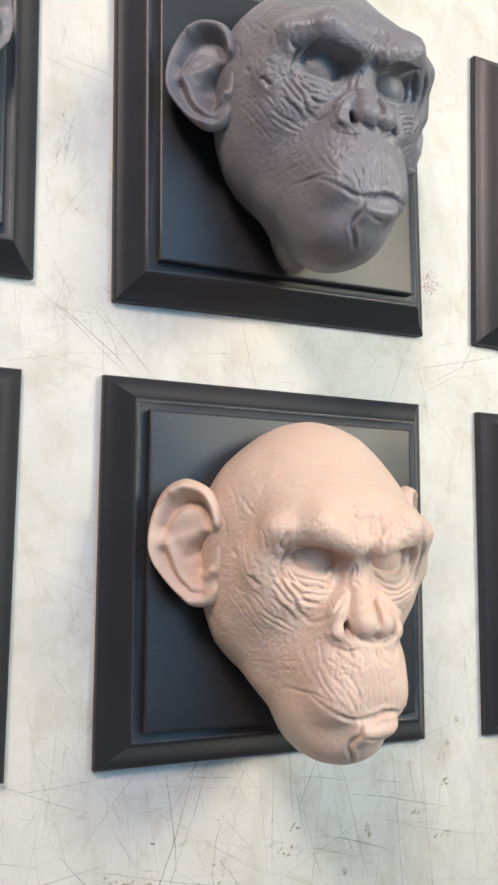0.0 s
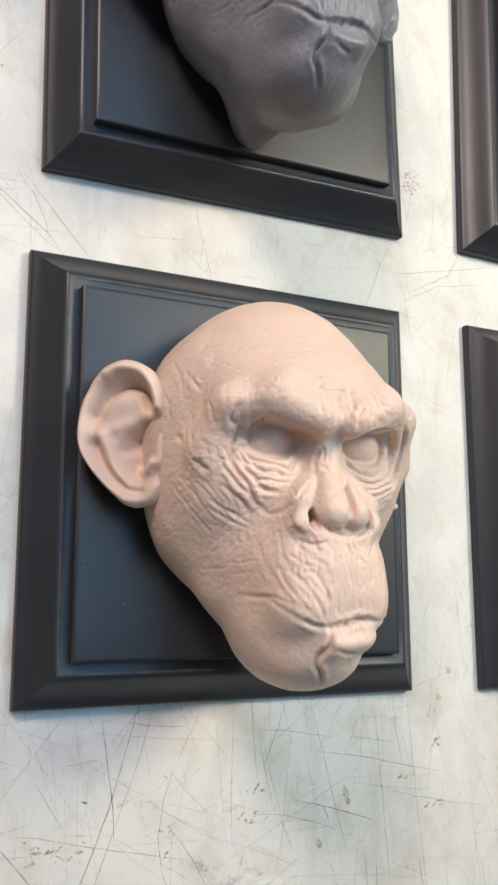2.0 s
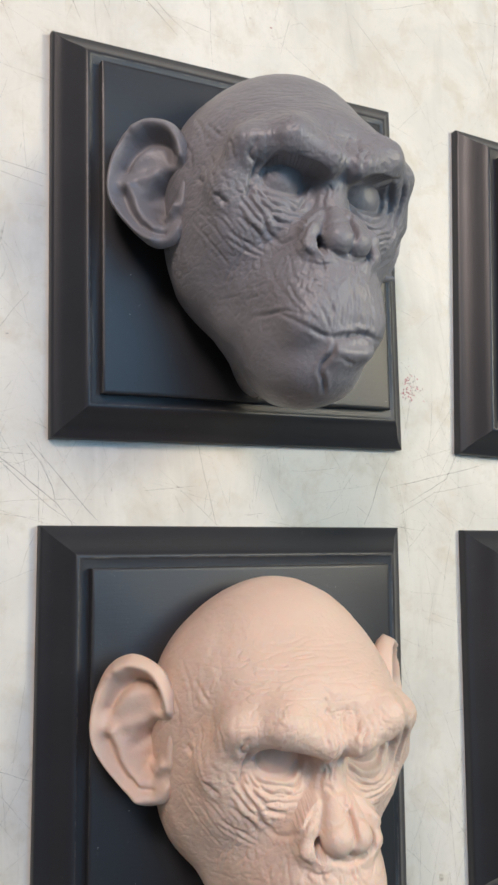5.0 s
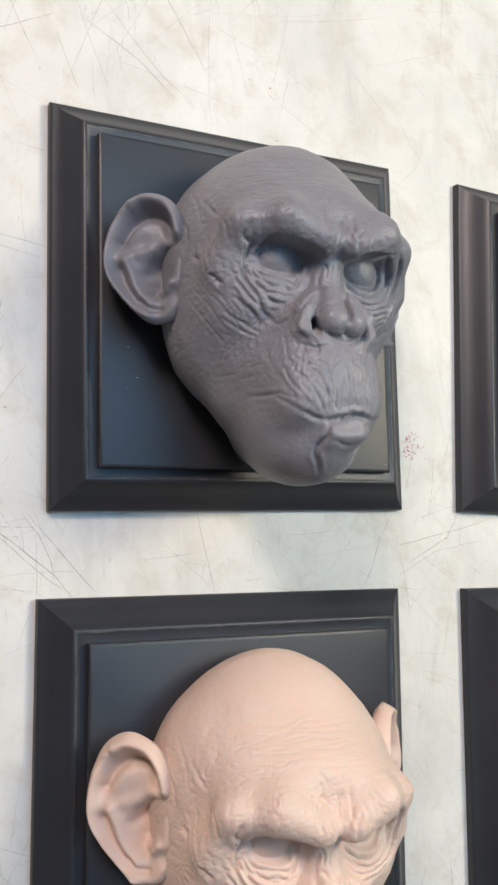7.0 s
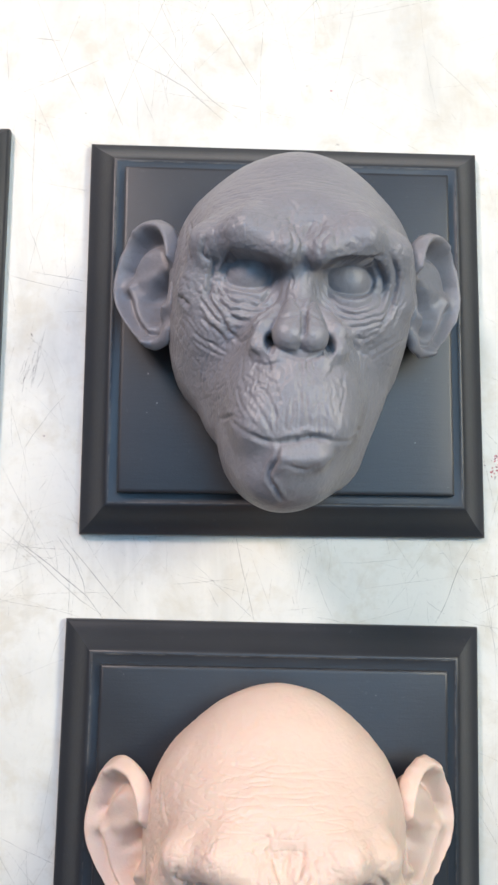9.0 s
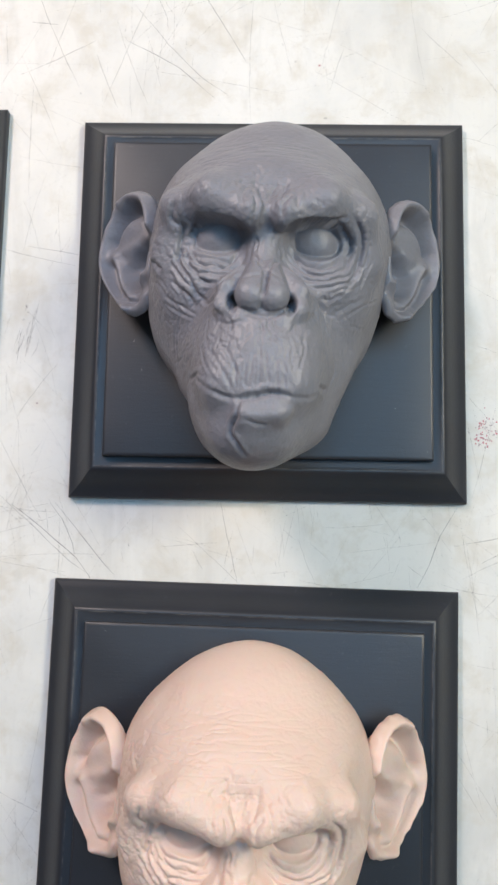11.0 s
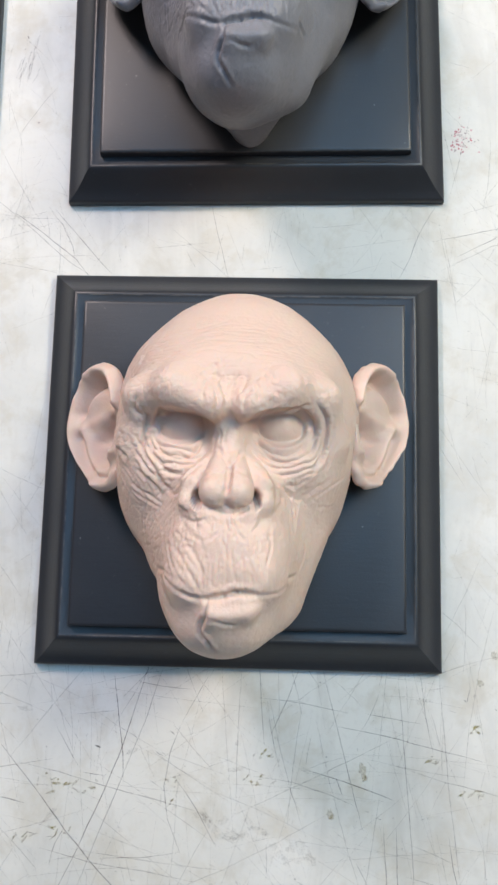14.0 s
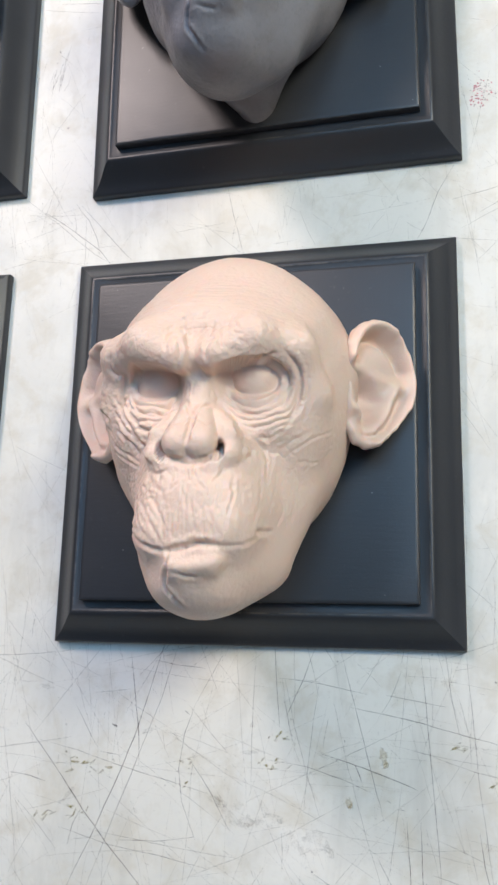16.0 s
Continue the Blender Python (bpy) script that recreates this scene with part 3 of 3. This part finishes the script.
def muzzle_folds(k):
    k.crease(0.5, 0.4, (-3.9, -47.6, 107.5), (-4.5, -58.5, 105.6))
    k.crease(0.5, 0.4, (-1.1, -45.3, 107.5), (-0.7, -61.6, 105.2))
    k.crease(0.5, 0.5, (0.4, -45.9, 107.3), (2.7, -58.2, 104.9))
    k.crease(0.5, 0.4, (-6.4, -53.1, 106.5), (-6.2, -61.2, 105.1))
    k.crease(0.5, 0.4, (5.6, -49.4, 105.8), (5.9, -61.4, 103.7))
    k.crease(0.5, 0.35, (8.9, -51.4, 104.1), (8.7, -61.2, 102.3))
    k.crease(0.5, 0.4, (-10.7, -52.1, 105.8), (-9.8, -61.9, 104.3))
    k.crease(0.5, 0.35, (12.2, -50.5, 102.3), (12, -60.4, 100.2))
    k.crease(0.6, 0.5, (-17.8, -43.2, 103.1), (-12.1, -51, 105.5), (-9.5, -57.1, 105.2))
    k.crease(0.6, 0.5, (-19.8, -48.3, 101.6), (-14.3, -56.5, 103.6), (-10.7, -62.6, 104))
    k.crease(0.6, 0.5, (-22.1, -53.1, 99), (-17, -59.8, 101.3))
    k.crease(0.6, 0.5, (-25.3, -42.8, 97.1), (-24, -49.7, 97.8), (-20.3, -55.3, 100))
    k.crease(0.6, 0.6, (-31.5, -54.8, 86.2), (-26.7, -54.7, 93.7), (-22.2, -57.5, 97.9))
    k.crease(0.6, 0.5, (-20.1, -33.4, 100), (-14.5, -35.7, 103.7), (-9.9, -35.3, 105.2))
    k.crease(0.5, 0.4, (-22.2, -38.9, 99.6), (-17.1, -43.2, 103.5), (-13.1, -44.4, 105.5))
    k.crease(0.5, 0.4, (12.6, -41.3, 102.4), (20.3, -40.2, 96))
    k.crease(0.5, 0.4, (11.6, -35.5, 102.1), (8.6, -40.3, 104.5))
    k.crease(0.5, 0.4, (16.5, -44.1, 99.6), (14.5, -52.5, 100.2))
    k.crease(0.5, 0.4, (-7.9, -43.3, 107), (-4.7, -39.8, 107))
    k.crease(0.5, 0.35, (3.1, -40.7, 106.5), (6.9, -42.7, 105.5))
    k.crease(1.0, 2.2, (-8.7, -65.8, 104.7), (-1.7, -64.8, 105.5), (3.8, -63.2, 104.5), (9.7, -63.2, 102))
    k.crease(0.8, 0.6, (-18.9, -62, 99.5), (-12.9, -64.8, 103), (-6.5, -65.8, 105.2))
    k.crease(0.8, 0.5, (8.1, -63.3, 102.9), (15.9, -63, 96), (21.5, -59.4, 89.5))
    k.crease(0.8, 0.9, (21.9, -56.9, 90.3), (27, -56, 81.5))
    k.crease(0.8, 0.6, (-6.3, -73.6, 103.3), (-1.5, -74.9, 102.4), (3.4, -75, 101.7))
    k.crease(0.9, 1.3, (-8.4, -68, 104.8), (-8.6, -72.3, 103.5), (-10.5, -75.4, 99.4), (-10.3, -78.9, 94.7), (-8.1, -82, 91.3), (-5.3, -85.1, 87))


def temple_folds(k):
    k.crease(0.8, 1.1, (-48.2, 34.2, 63.7), (-46.8, 27.7, 68.8), (-50, 17.6, 85.5), (-47.7, 12.5, 87), (-46.2, 9.3, 85.2))
    k.crease(1.1, 1.8, (-52.7, 9.1, 62.3), (-52, 6.2, 66.5))
    k.crease(1.1, 1.9, (-50.1, -4.3, 78.6), (-47.7, -6.9, 80.6))
    k.crease(0.9, 0.7, (-54.7, 30.5, 48.9), (-53.9, 22.9, 56.5), (-54, 13.9, 58.4))
    k.crease(0.8, 0.7, (-45.3, 2, 82.8), (-43.4, -2.4, 83.5), (-40.5, -3.7, 84.5))
    k.crease(0.8, 0.6, (-51.5, 15.3, 64.2), (-52.5, 6.6, 76.3), (-50.8, -0.7, 78.7))
    k.crease(0.8, 0.6, (-52.5, 2.7, 73.5), (-50.6, -4, 77.7))
    k.crease(0.8, 0.5, (-50.2, 14.4, 82.3), (-50.2, 8.2, 80.2), (-48.4, 1.6, 81.3))
    k.crease(0.8, 0.5, (-49.6, 42.2, 52.1), (-50.1, 32.7, 61.1), (-50.3, 25.1, 64))
    k.crease(1.0, 1.0, (-40.1, 15.7, 95.4), (-37.4, 9.6, 88.9), (-35.3, 2.1, 82.8), (-38.3, -2.7, 84.3), (-38.9, -7.7, 86.3))
    k.crease(0.8, 0.8, (-41.6, -9.5, 85.6), (-38.5, -16.2, 88.7), (-35.7, -20.9, 90.3))


def cheek_folds(k):
    k.crease(0.6, 0.5, (-50.8, -5.4, 69.2), (-44.1, -17.5, 80.5), (-35.9, -26.9, 87.6))
    k.crease(0.6, 0.5, (-52.7, -4.9, 62.2), (-47.2, -16.5, 71.4), (-40, -28.1, 81.4))
    k.crease(0.6, 0.5, (-46.6, -11.1, 80), (-40.1, -20.6, 86.9))
    k.crease(0.6, 0.5, (-53.9, -8.5, 59.1), (-48.2, -20.6, 68.3), (-40.8, -32.1, 77.9))
    k.crease(0.6, 0.5, (-37.6, -26.4, 86.3), (-39.4, -32.2, 80), (-40.2, -42.5, 75.2))
    k.crease(0.6, 0.5, (-39.8, -29.1, 80.9), (-41.5, -36.2, 75.6), (-41.7, -43.4, 71.2))
    k.crease(0.6, 0.5, (-34, -28.6, 88.4), (-35.1, -33.7, 85.7), (-38, -38.6, 80.8))
    k.crease(0.9, 0.5, (-30.2, -28.8, 91.2), (-28.7, -41.4, 93.4), (-24.8, -51.4, 96.6), (-19.8, -58.4, 99.7), (-14.8, -62.1, 102.2))
    k.crease(0.7, 0.6, (-24, -30.2, 96.3), (-24, -38.6, 98), (-21.9, -45.8, 100.1), (-17.6, -51, 102.6))
    k.crease(0.6, 0.5, (-21.1, -33.5, 99.4), (-15.6, -39.9, 104), (-10.1, -44.1, 106.5))
    k.crease(0.6, 0.5, (-23.4, -49.8, 98.3), (-18.6, -46, 102.6), (-14.1, -45.1, 105.1))
    k.crease(0.6, 0.5, (-21.7, -52.9, 99.3), (-15.7, -56.1, 103), (-12.6, -61.2, 103.4))
    k.crease(0.6, 0.5, (-18.6, -48, 102.4), (-12, -54.2, 105), (-9.6, -61.2, 104.4))
    k.crease(0.9, 0.9, (-34.8, -54.5, 79.2), (-31.4, -54.3, 86.7), (-27.4, -55.7, 92.5), (-23.6, -59.5, 96), (-17.8, -63.2, 100.1), (-11.7, -66.2, 103.5))
    k.crease(0.8, 0.5, (20.4, -19.5, 93.1), (26.9, -24.2, 89.9), (35.4, -19.4, 88.8), (42.3, -14, 80.8))
    k.crease(0.7, 0.6, (27.3, -24.6, 89.7), (27.3, -30.6, 88.1), (26.4, -38.7, 89))
    k.crease(0.6, 0.5, (33.2, -24.5, 87.6), (41.3, -17.5, 74.9), (47, -11.4, 62.4))
    k.crease(0.6, 0.5, (36, -26.8, 80.8), (42.4, -25.3, 66.8))
    k.crease(0.7, 0.6, (21.9, -57.6, 89.9), (26.6, -58, 80.6))
    k.crease(0.9, 0.4, (24.1, -33.5, 91.5), (24.1, -44.4, 91.5), (22.2, -52.6, 91.8), (19.5, -58, 93.1))
    k.crease(0.8, 0.8, (38.3, 10.8, 90.1), (37, 1.1, 82.5), (36.4, -9.8, 86.5))
    k.crease(0.7, 0.6, (41.2, 9.6, 87.3), (40.8, -0.9, 82.9), (39, -13.2, 85.7))
    k.crease(0.6, 0.5, (29.2, -38, 85.2), (30.6, -46.3, 80.5), (28.4, -54.1, 80))
    k.crease(0.6, 0.4, (44.7, 11.8, 87.5), (47, 4.3, 80.4), (47.9, -4.5, 77.9))
    k.crease(0.6, 0.4, (25.7, -43.2, 89.5), (27.3, -48.2, 85.8))


def short_creases(k, rng, count, c, r, way, spread, wide, deep, long):
    """Chance creases about c within r (mm), running the way given in degrees, as seen from the front."""
    for _ in range(count):
        x, y = c[0] + rng.uniform(-1, 1) * r[0], c[1] + rng.uniform(-1, 1) * r[1]
        a, n = radians(way + rng.gauss(0, spread)), rng.uniform(0.4, 1) * long
        bend = rng.gauss(0, 0.12) * n
        dx, dy = math.cos(a), math.sin(a)
        k.crease(wide * rng.uniform(0.8, 1.3), deep * rng.uniform(0.3, 0.8), (x - dx * n / 2, y - dy * n / 2, c[2]),
                 (x - dy * bend, y + dx * bend, c[2]), (x + dx * n / 2, y + dy * n / 2, c[2]))


def patch(p, c, r, soft=0.5):
    """1 inside the ellipsoid round c with radii r (mm), fading to 0 outside."""
    q = (p * 1000 - np.array(c)) / np.array(r)
    return np.clip((1 + soft - np.sqrt((q * q).sum(1))) / soft, 0, 1)


def ridged(p, scale, seed, stretch=(1, 1, 1)):
    """Narrow furrows where smooth noise changes sign: 1 in the furrow, 0 away from it."""
    q = p * scale * np.array(stretch)
    q = q + 0.35 * np.stack([hash_noise(q * 1.3 + 7, seed + 1), hash_noise(q * 1.3 + 17, seed + 2), hash_noise(q * 1.3 + 27, seed + 3)], 1)
    v = hash_noise(q, seed)
    return np.exp(-np.abs(v) / 0.17)


def wrinkle(p, quads):
    n = normals_of(p, quads)
    k = Modelling(p)
    eye_folds(k)
    nose_folds(k)
    muzzle_folds(k)
    k.gain = 0.68
    temple_folds(k)
    cheek_folds(k)
    k.gain = 1.0
    rng = random.Random(8)
    short_creases(k, rng, 44, (-2, -48, 104), (20, 12, 0), 92, 14, 0.55, 0.42, 10)
    short_creases(k, rng, 34, (-8, -43, 104), (22, 12, 0), -30, 35, 0.55, 0.38, 8)
    short_creases(k, rng, 34, (-32, -34, 84), (9, 16, 0), 60, 35, 0.55, 0.33, 8)
    short_creases(k, rng, 20, (28, -36, 84), (9, 16, 0), 115, 30, 0.6, 0.22, 7)
    short_creases(k, rng, 22, (-46, -8, 72), (7, 18, 0), -50, 14, 0.6, 0.26, 10)
    short_creases(k, rng, 16, (44, -8, 72), (6, 18, 0), 50, 16, 0.6, 0.16, 9)
    short_creases(k, rng, 16, (-48, 24, 70), (5, 16, 0), 80, 18, 0.6, 0.45, 9)
    short_creases(k, rng, 34, (-21, 22, 102), (15, 7, 0), 55, 25, 0.6, 0.26, 6)
    short_creases(k, rng, 34, (19, 22, 102), (15, 7, 0), 125, 25, 0.6, 0.26, 6)
    short_creases(k, rng, 18, (-2, 22, 100), (9, 10, 0), 90, 16, 0.7, 0.48, 10)
    short_creases(k, rng, 10, (-2, 2, 98), (7, 8, 0), 90, 20, 0.6, 0.38, 7)
    short_creases(k, rng, 26, (-2, 37, 90), (32, 9, 0), 0, 7, 0.55, 0.22, 16)
    short_creases(k, rng, 7, (-23, -10, 88), (11, 7, 0), -15, 25, 0.5, 0.4, 9)
    short_creases(k, rng, 7, (21, -10, 88), (11, 7, 0), 15, 25, 0.5, 0.36, 9)
    for s in (-1, 1):
        k.crease(0.9, 0.9, (-1 + s * 3.5, 9, 100), (-1 + s * 4.5, 17, 102), (-1 + s * 6.5, 26, 100))
        k.crease(0.9, 0.8, (-1 + s * 8.5, 7, 98), (-1 + s * 11, 14, 102), (-1 + s * 10, 22, 102))
        k.crease(0.8, 0.6, (-1 + s * 5, 2, 96), (-1 + s * 7, -4, 95), (-1 + s * 9, -10, 95))
    # lids, lip, brow knots, tip of the nose
    k.swell(1.5, 1.0, (-33, 4, 84), (-29, -2, 84), (-22, -4.5, 86), (-15, -2.5, 86), (-11, 2, 88))
    k.swell(1.5, 1.0, (31, 4, 84), (27, -2, 84), (20, -4.5, 86), (13, -2.5, 86), (9, 2, 88))
    k.swell(2.4, 1.0, (-7, -71, 104), (2, -72, 106), (12, -69, 104))
    k.swell(2.4, 0.4, (-14, -62, 106), (0, -63, 109), (14, -61, 106))
    k.swell(3.0, 0.6, (-9, 13, 103), (-7, 19, 103))
    k.swell(3.0, 0.6, (8, 12, 104), (9, 19, 103))
    k.swell(2.4, 0.3, (-34, -14, 85), (-27, -19, 89), (-20, -17, 92))
    k.swell(2.4, 0.3, (33, -14, 85), (26, -19, 89), (19, -17, 92))
    # furrow fields
    x, y = p[:, 0] * 1000, p[:, 1] * 1000
    front = np.clip(n[:, 2] * 2, 0, 1)
    for s, ex in ((-1, -21.8), (1, 20.0)):
        e = np.hypot((x - ex) / 11.5, (y - 6) / 11.0)
        below = np.clip((3 - y) / 5, 0, 1) * front * np.clip((np.abs(x + 1) - 7) / 5, 0, 1)
        ring = np.clip((e - 0.75) / 0.2, 0, 1) * np.clip((2.3 - e) / 0.6, 0, 1)
        wob = 0.16 * hash_noise(p * 130, 40 + s) + 0.035 * hash_noise(p * 450, 43 + s)
        k.rise += 0.00085 * below * ring * (np.abs(np.sin(math.pi * 3.7 * (e + wob))) - 0.62)
        k.rise -= 0.00018 * patch(p, (ex, 18, 98), (22, 8, 14)) * ridged(p, 420, 50 + s, (1, 0.8, 1))
        k.rise += 0.00020 * patch(p, (ex, 18, 98), (20, 8, 14)) * hash_noise(p * 330, 57)
    lip = patch(p, (-2, -48, 104), (26, 16, 24))
    k.rise -= 0.00022 * lip * ridged(p, 330, 60, (1.5, 0.34, 0.5))
    k.rise -= 0.00016 * lip * ridged(p, 300, 64)
    side = patch(p, (-27, -36, 85), (14, 22, 24)) + 0.6 * patch(p, (25, -36, 85), (13, 20, 24))
    k.rise -= 0.00030 * side * ridged(p, 250, 70, (1.0, 0.75, 1))
    k.rise -= 0.00022 * side * ridged(p, 520, 74)
    face_side = patch(p, (-48, -4, 62), (14, 34, 26)) + 0.6 * patch(p, (46, -4, 62), (12, 32, 26))
    slant = p @ np.array([[0.8, 0.6, 0], [-0.6, 0.8, 0], [0, 0, 1]])
    k.rise -= 0.00018 * face_side * ridged(slant, 330, 80, (1.0, 0.42, 0.6))
    k.rise -= 0.00012 * face_side * ridged(p, 480, 84)
    brow_top = patch(p, (-2, 34, 88), (42, 16, 26))
    k.rise -= 0.00028 * brow_top * ridged(p, 420, 90, (0.14, 1.15, 0.5))
    jaw = patch(p, (-4, -78, 88), (26, 14, 26))
    k.rise -= 0.00012 * jaw * ridged(p, 380, 94)
    temple = patch(p, (-48, 24, 62), (12, 26, 26))
    k.rise += 0.00025 * temple * hash_noise(p * np.array((260, 110, 260)), 97)
    k.rise += 0.00010 * hash_noise(p * 600, 99) + 0.00030 * hash_noise(p * 110, 98)
    p = p + n * np.clip(k.rise, -0.0040, 0.0016)[:, None]
    return p


def ear_mesh(side):
    """Vertices and faces of one ear: a rimmed, cupped shell with thickness. u runs outwards, v upwards, in mm."""
    rings, spokes = 60, 160
    edge = smooth_line(np.array(((-19, 17), (-12, 27.5), (1, 33.0), (12.3, 28.0), (18.4, 16), (20.2, 3.5), (19, -5.4), (14.4, -13.6),
                                 (5.2, -24), (-2.6, -30), (-9, -30.7), (-16.5, -26), (-20, -5), (-19, 17)), float), 0.5)
    walked = np.concatenate([[0], np.cumsum(np.linalg.norm(np.diff(edge, axis=0), axis=1))])
    at = np.linspace(0, walked[-1], spokes, endpoint=False)
    edge = np.stack([np.interp(at, walked, edge[:, i]) for i in (0, 1)], 1) * (0.98 if side < 0 else 0.95)
    if side > 0:
        edge *= 1 + (0.008 * np.sin(at * 0.9) + 0.014 * np.sin(at * 0.41 + 1) * (edge[:, 0] > 8))[:, None]
    rho = np.linspace(0, 1, rings)[:, None]
    core = np.array((0.0, 0.5))
    u = core[0] + rho * (edge[:, 0] - core[0])[None, :]
    v = core[1] + rho * (edge[:, 1] - core[1])[None, :]
    flat = np.stack([u.ravel(), v.ravel(), np.zeros(u.size)], 1) / 1000
    k = Modelling(flat)
    # helix: thick above, thin down the outside
    k.swell(3.4, 6.0, (-17, 10, 0), (-14, 19, 0), (-8, 26, 0), (1, 28, 0), (7, 26, 0))
    k.swell(2.6, 3.8, (11, 22.5, 0), (15.5, 14, 0), (17.8, 3, 0), (17.2, -5, 0), (13, -13, 0), (5, -22.5, 0), (-3, -27.5, 0))
    k.swell(3.2, 2.4, (-3, -27, 0), (-10, -27, 0), (-15, -23, 0))
    # antihelix, the shelf that runs out to the rim, the flat above it
    k.swell(2.9, 2.8, (9, -1, 0), (6.5, -6, 0), (3.2, -13.5, 0), (-3, -21.5, 0))
    k.swell(3.4, 1.7, (13, 1, 0), (5, 2.2, 0), (-4, 4, 0), (-11, 5.5, 0))
    k.swell(5.0, 2.0, (2, 13, 0), (7, 10.5, 0))
    k.swell(2.2, -1.8, (12, -4, 0), (9.5, -11, 0), (4, -19, 0))
    # fossa under the rim, concha, ear hole, tragus
    k.swell(2.4, -4.6, (-12, 11, 0), (-8, 19, 0), (0, 21, 0), (7, 17, 0), (12, 9, 0))
    k.swell(4.6, -9.0, (-9, 1, 0), (-6, -4, 0), (-5, -11, 0))
    k.swell(2.6, -3.0, (-12, 0, 0), (-5, -2, 0), (0, -6, 0))
    k.swell(1.6, -2.6, (-7, -17.5, 0), (-3, -15, 0))
    k.swell(1.3, -1.6, (-8, -24, 0), (-3, -23.5, 0), (1, -20, 0))
    k.swell(2.6, 3.6, (-13.5, -13, 0), (-11.5, -15, 0))
    k.swell(3.5, 2.5, (-17, -2, 0), (-17, -12, 0))
    k.rise += 0.0002 * hash_noise(flat * 260, 11) + 0.0018 * np.clip((u.ravel() / 18), -1, 1) ** 2
    h = k.rise.reshape(u.shape)
    round_off = 0.0016 * np.clip((rho - 0.92) / 0.08, 0, 1) ** 2
    back = np.minimum(h, 0.001) - 0.0050 + 0.0034 * np.clip((rho - 0.8) / 0.2, 0, 1) ** 2
    h = h - round_off
    tilt, cx, cy, cz = (radians(42), -0.0662, 0.0118, 0.0395) if side < 0 else (radians(44), 0.0640, 0.0145, 0.0385)
    verts = []
    for layer in (h, back):
        a, b, w = u.ravel() / 1000, v.ravel() / 1000, layer.ravel()
        x = cx + side * (a * math.cos(tilt) + w * math.sin(tilt))
        z = cz - a * math.sin(tilt) + w * math.cos(tilt)
        verts.append(np.stack([x, cy + b, z], 1))
    verts = np.concatenate(verts)
    n = rings * spokes
    faces = []
    for layer in (0, 1):
        for r in range(rings - 1):
            for s in range(spokes):
                t = (s + 1) % spokes
                f = (layer * n + r * spokes + s, layer * n + (r + 1) * spokes + s, layer * n + (r + 1) * spokes + t, layer * n + r * spokes + t)
                faces.append(f if (layer == 0) == (side < 0) else f[::-1])
    for s in range(spokes):
        t = (s + 1) % spokes
        f = ((rings - 1) * spokes + s, n + (rings - 1) * spokes + s, n + (rings - 1) * spokes + t, (rings - 1) * spokes + t)
        faces.append(f if side < 0 else f[::-1])
    return verts, faces


def head_mesh(cells=720):
    centre = np.array((-0.002, 0.010, 0.046))
    g = np.linspace(-1, 1, cells)
    gu, gv = np.meshgrid(g, g)
    rr = np.hypot(gu, gv).ravel()
    keep = rr <= 1.0
    ids = np.full(cells * cells, -1)
    ids[keep] = np.arange(keep.sum())
    psi = (0.70 * rr[keep] + 0.30 * rr[keep] ** 3) * radians(136)
    az = np.arctan2(gv.ravel()[keep], gu.ravel()[keep])
    ways = np.stack([np.sin(psi) * np.cos(az), np.sin(psi) * np.sin(az), np.cos(psi)], 1)
    lo, hi = np.full(len(ways), 0.004), np.full(len(ways), 0.13)
    for _ in range(9):
        mid = (lo + hi) / 2
        inside = head_form(centre + ways * mid[:, None]) < 0
        lo, hi = np.where(inside, mid, lo), np.where(inside, hi, mid)
    a, b = head_form(centre + ways * lo[:, None]), head_form(centre + ways * hi[:, None])
    p = centre + ways * (lo + (hi - lo) * np.clip(a / np.minimum(a - b, -1e-9), 0, 1))[:, None]
    ids = ids.reshape(cells, cells)
    quads = np.stack([ids[:-1, :-1], ids[:-1, 1:], ids[1:, 1:], ids[1:, :-1]], -1).reshape(-1, 4)
    quads = quads[(quads >= 0).all(1)]
    p = wrinkle(p, quads)
    verts, faces = [p], quads.tolist()
    base = len(p)
    for side in (-1, 1):
        ev, ef = ear_mesh(side)
        verts.append(ev)
        faces += [tuple(i + base for i in f) for f in ef]
        base += len(ev)
    return np.concatenate(verts), faces


def normals_of(p, quads):
    n = np.zeros_like(p)
    c = np.cross(p[quads[:, 2]] - p[quads[:, 0]], p[quads[:, 3]] - p[quads[:, 1]])
    for k in range(4):
        np.add.at(n, quads[:, k], c)
    return n / (np.linalg.norm(n, axis=1)[:, None] + 1e-12)


def build_heads():
    verts, faces = head_mesh()
    me = mesh_of("ape_head_sculpture", verts.tolist(), faces, [SILICONE])
    pink = new("ape_head_sculpture", me)
    pink.matrix_world = pose(0.0, -0.001, 0.0, 0, 0, 0.3)
    tagged(pink, "hairless flesh-pink silicone ape head with wrinkled face, mounted on plaque", "sculpture", "ape head sculptures")
    for x, y, turn, label in ((0.0012, 0.2388, -1.1, "grey clay ape head with wrinkled frowning face, mounted on plaque"),
                              (-0.241, 0.243, 1.1, "second grey clay ape head, mostly out of sight, on plaque")):
        ob = new("ape_head_sculpture", me)
        ob.material_slots[0].link = "OBJECT"
        ob.material_slots[0].material = CLAY
        ob.matrix_world = pose(x, y, 0.0055, 0, 0, turn)
        tagged(ob, label, "sculpture", "ape head sculptures")


build_heads()
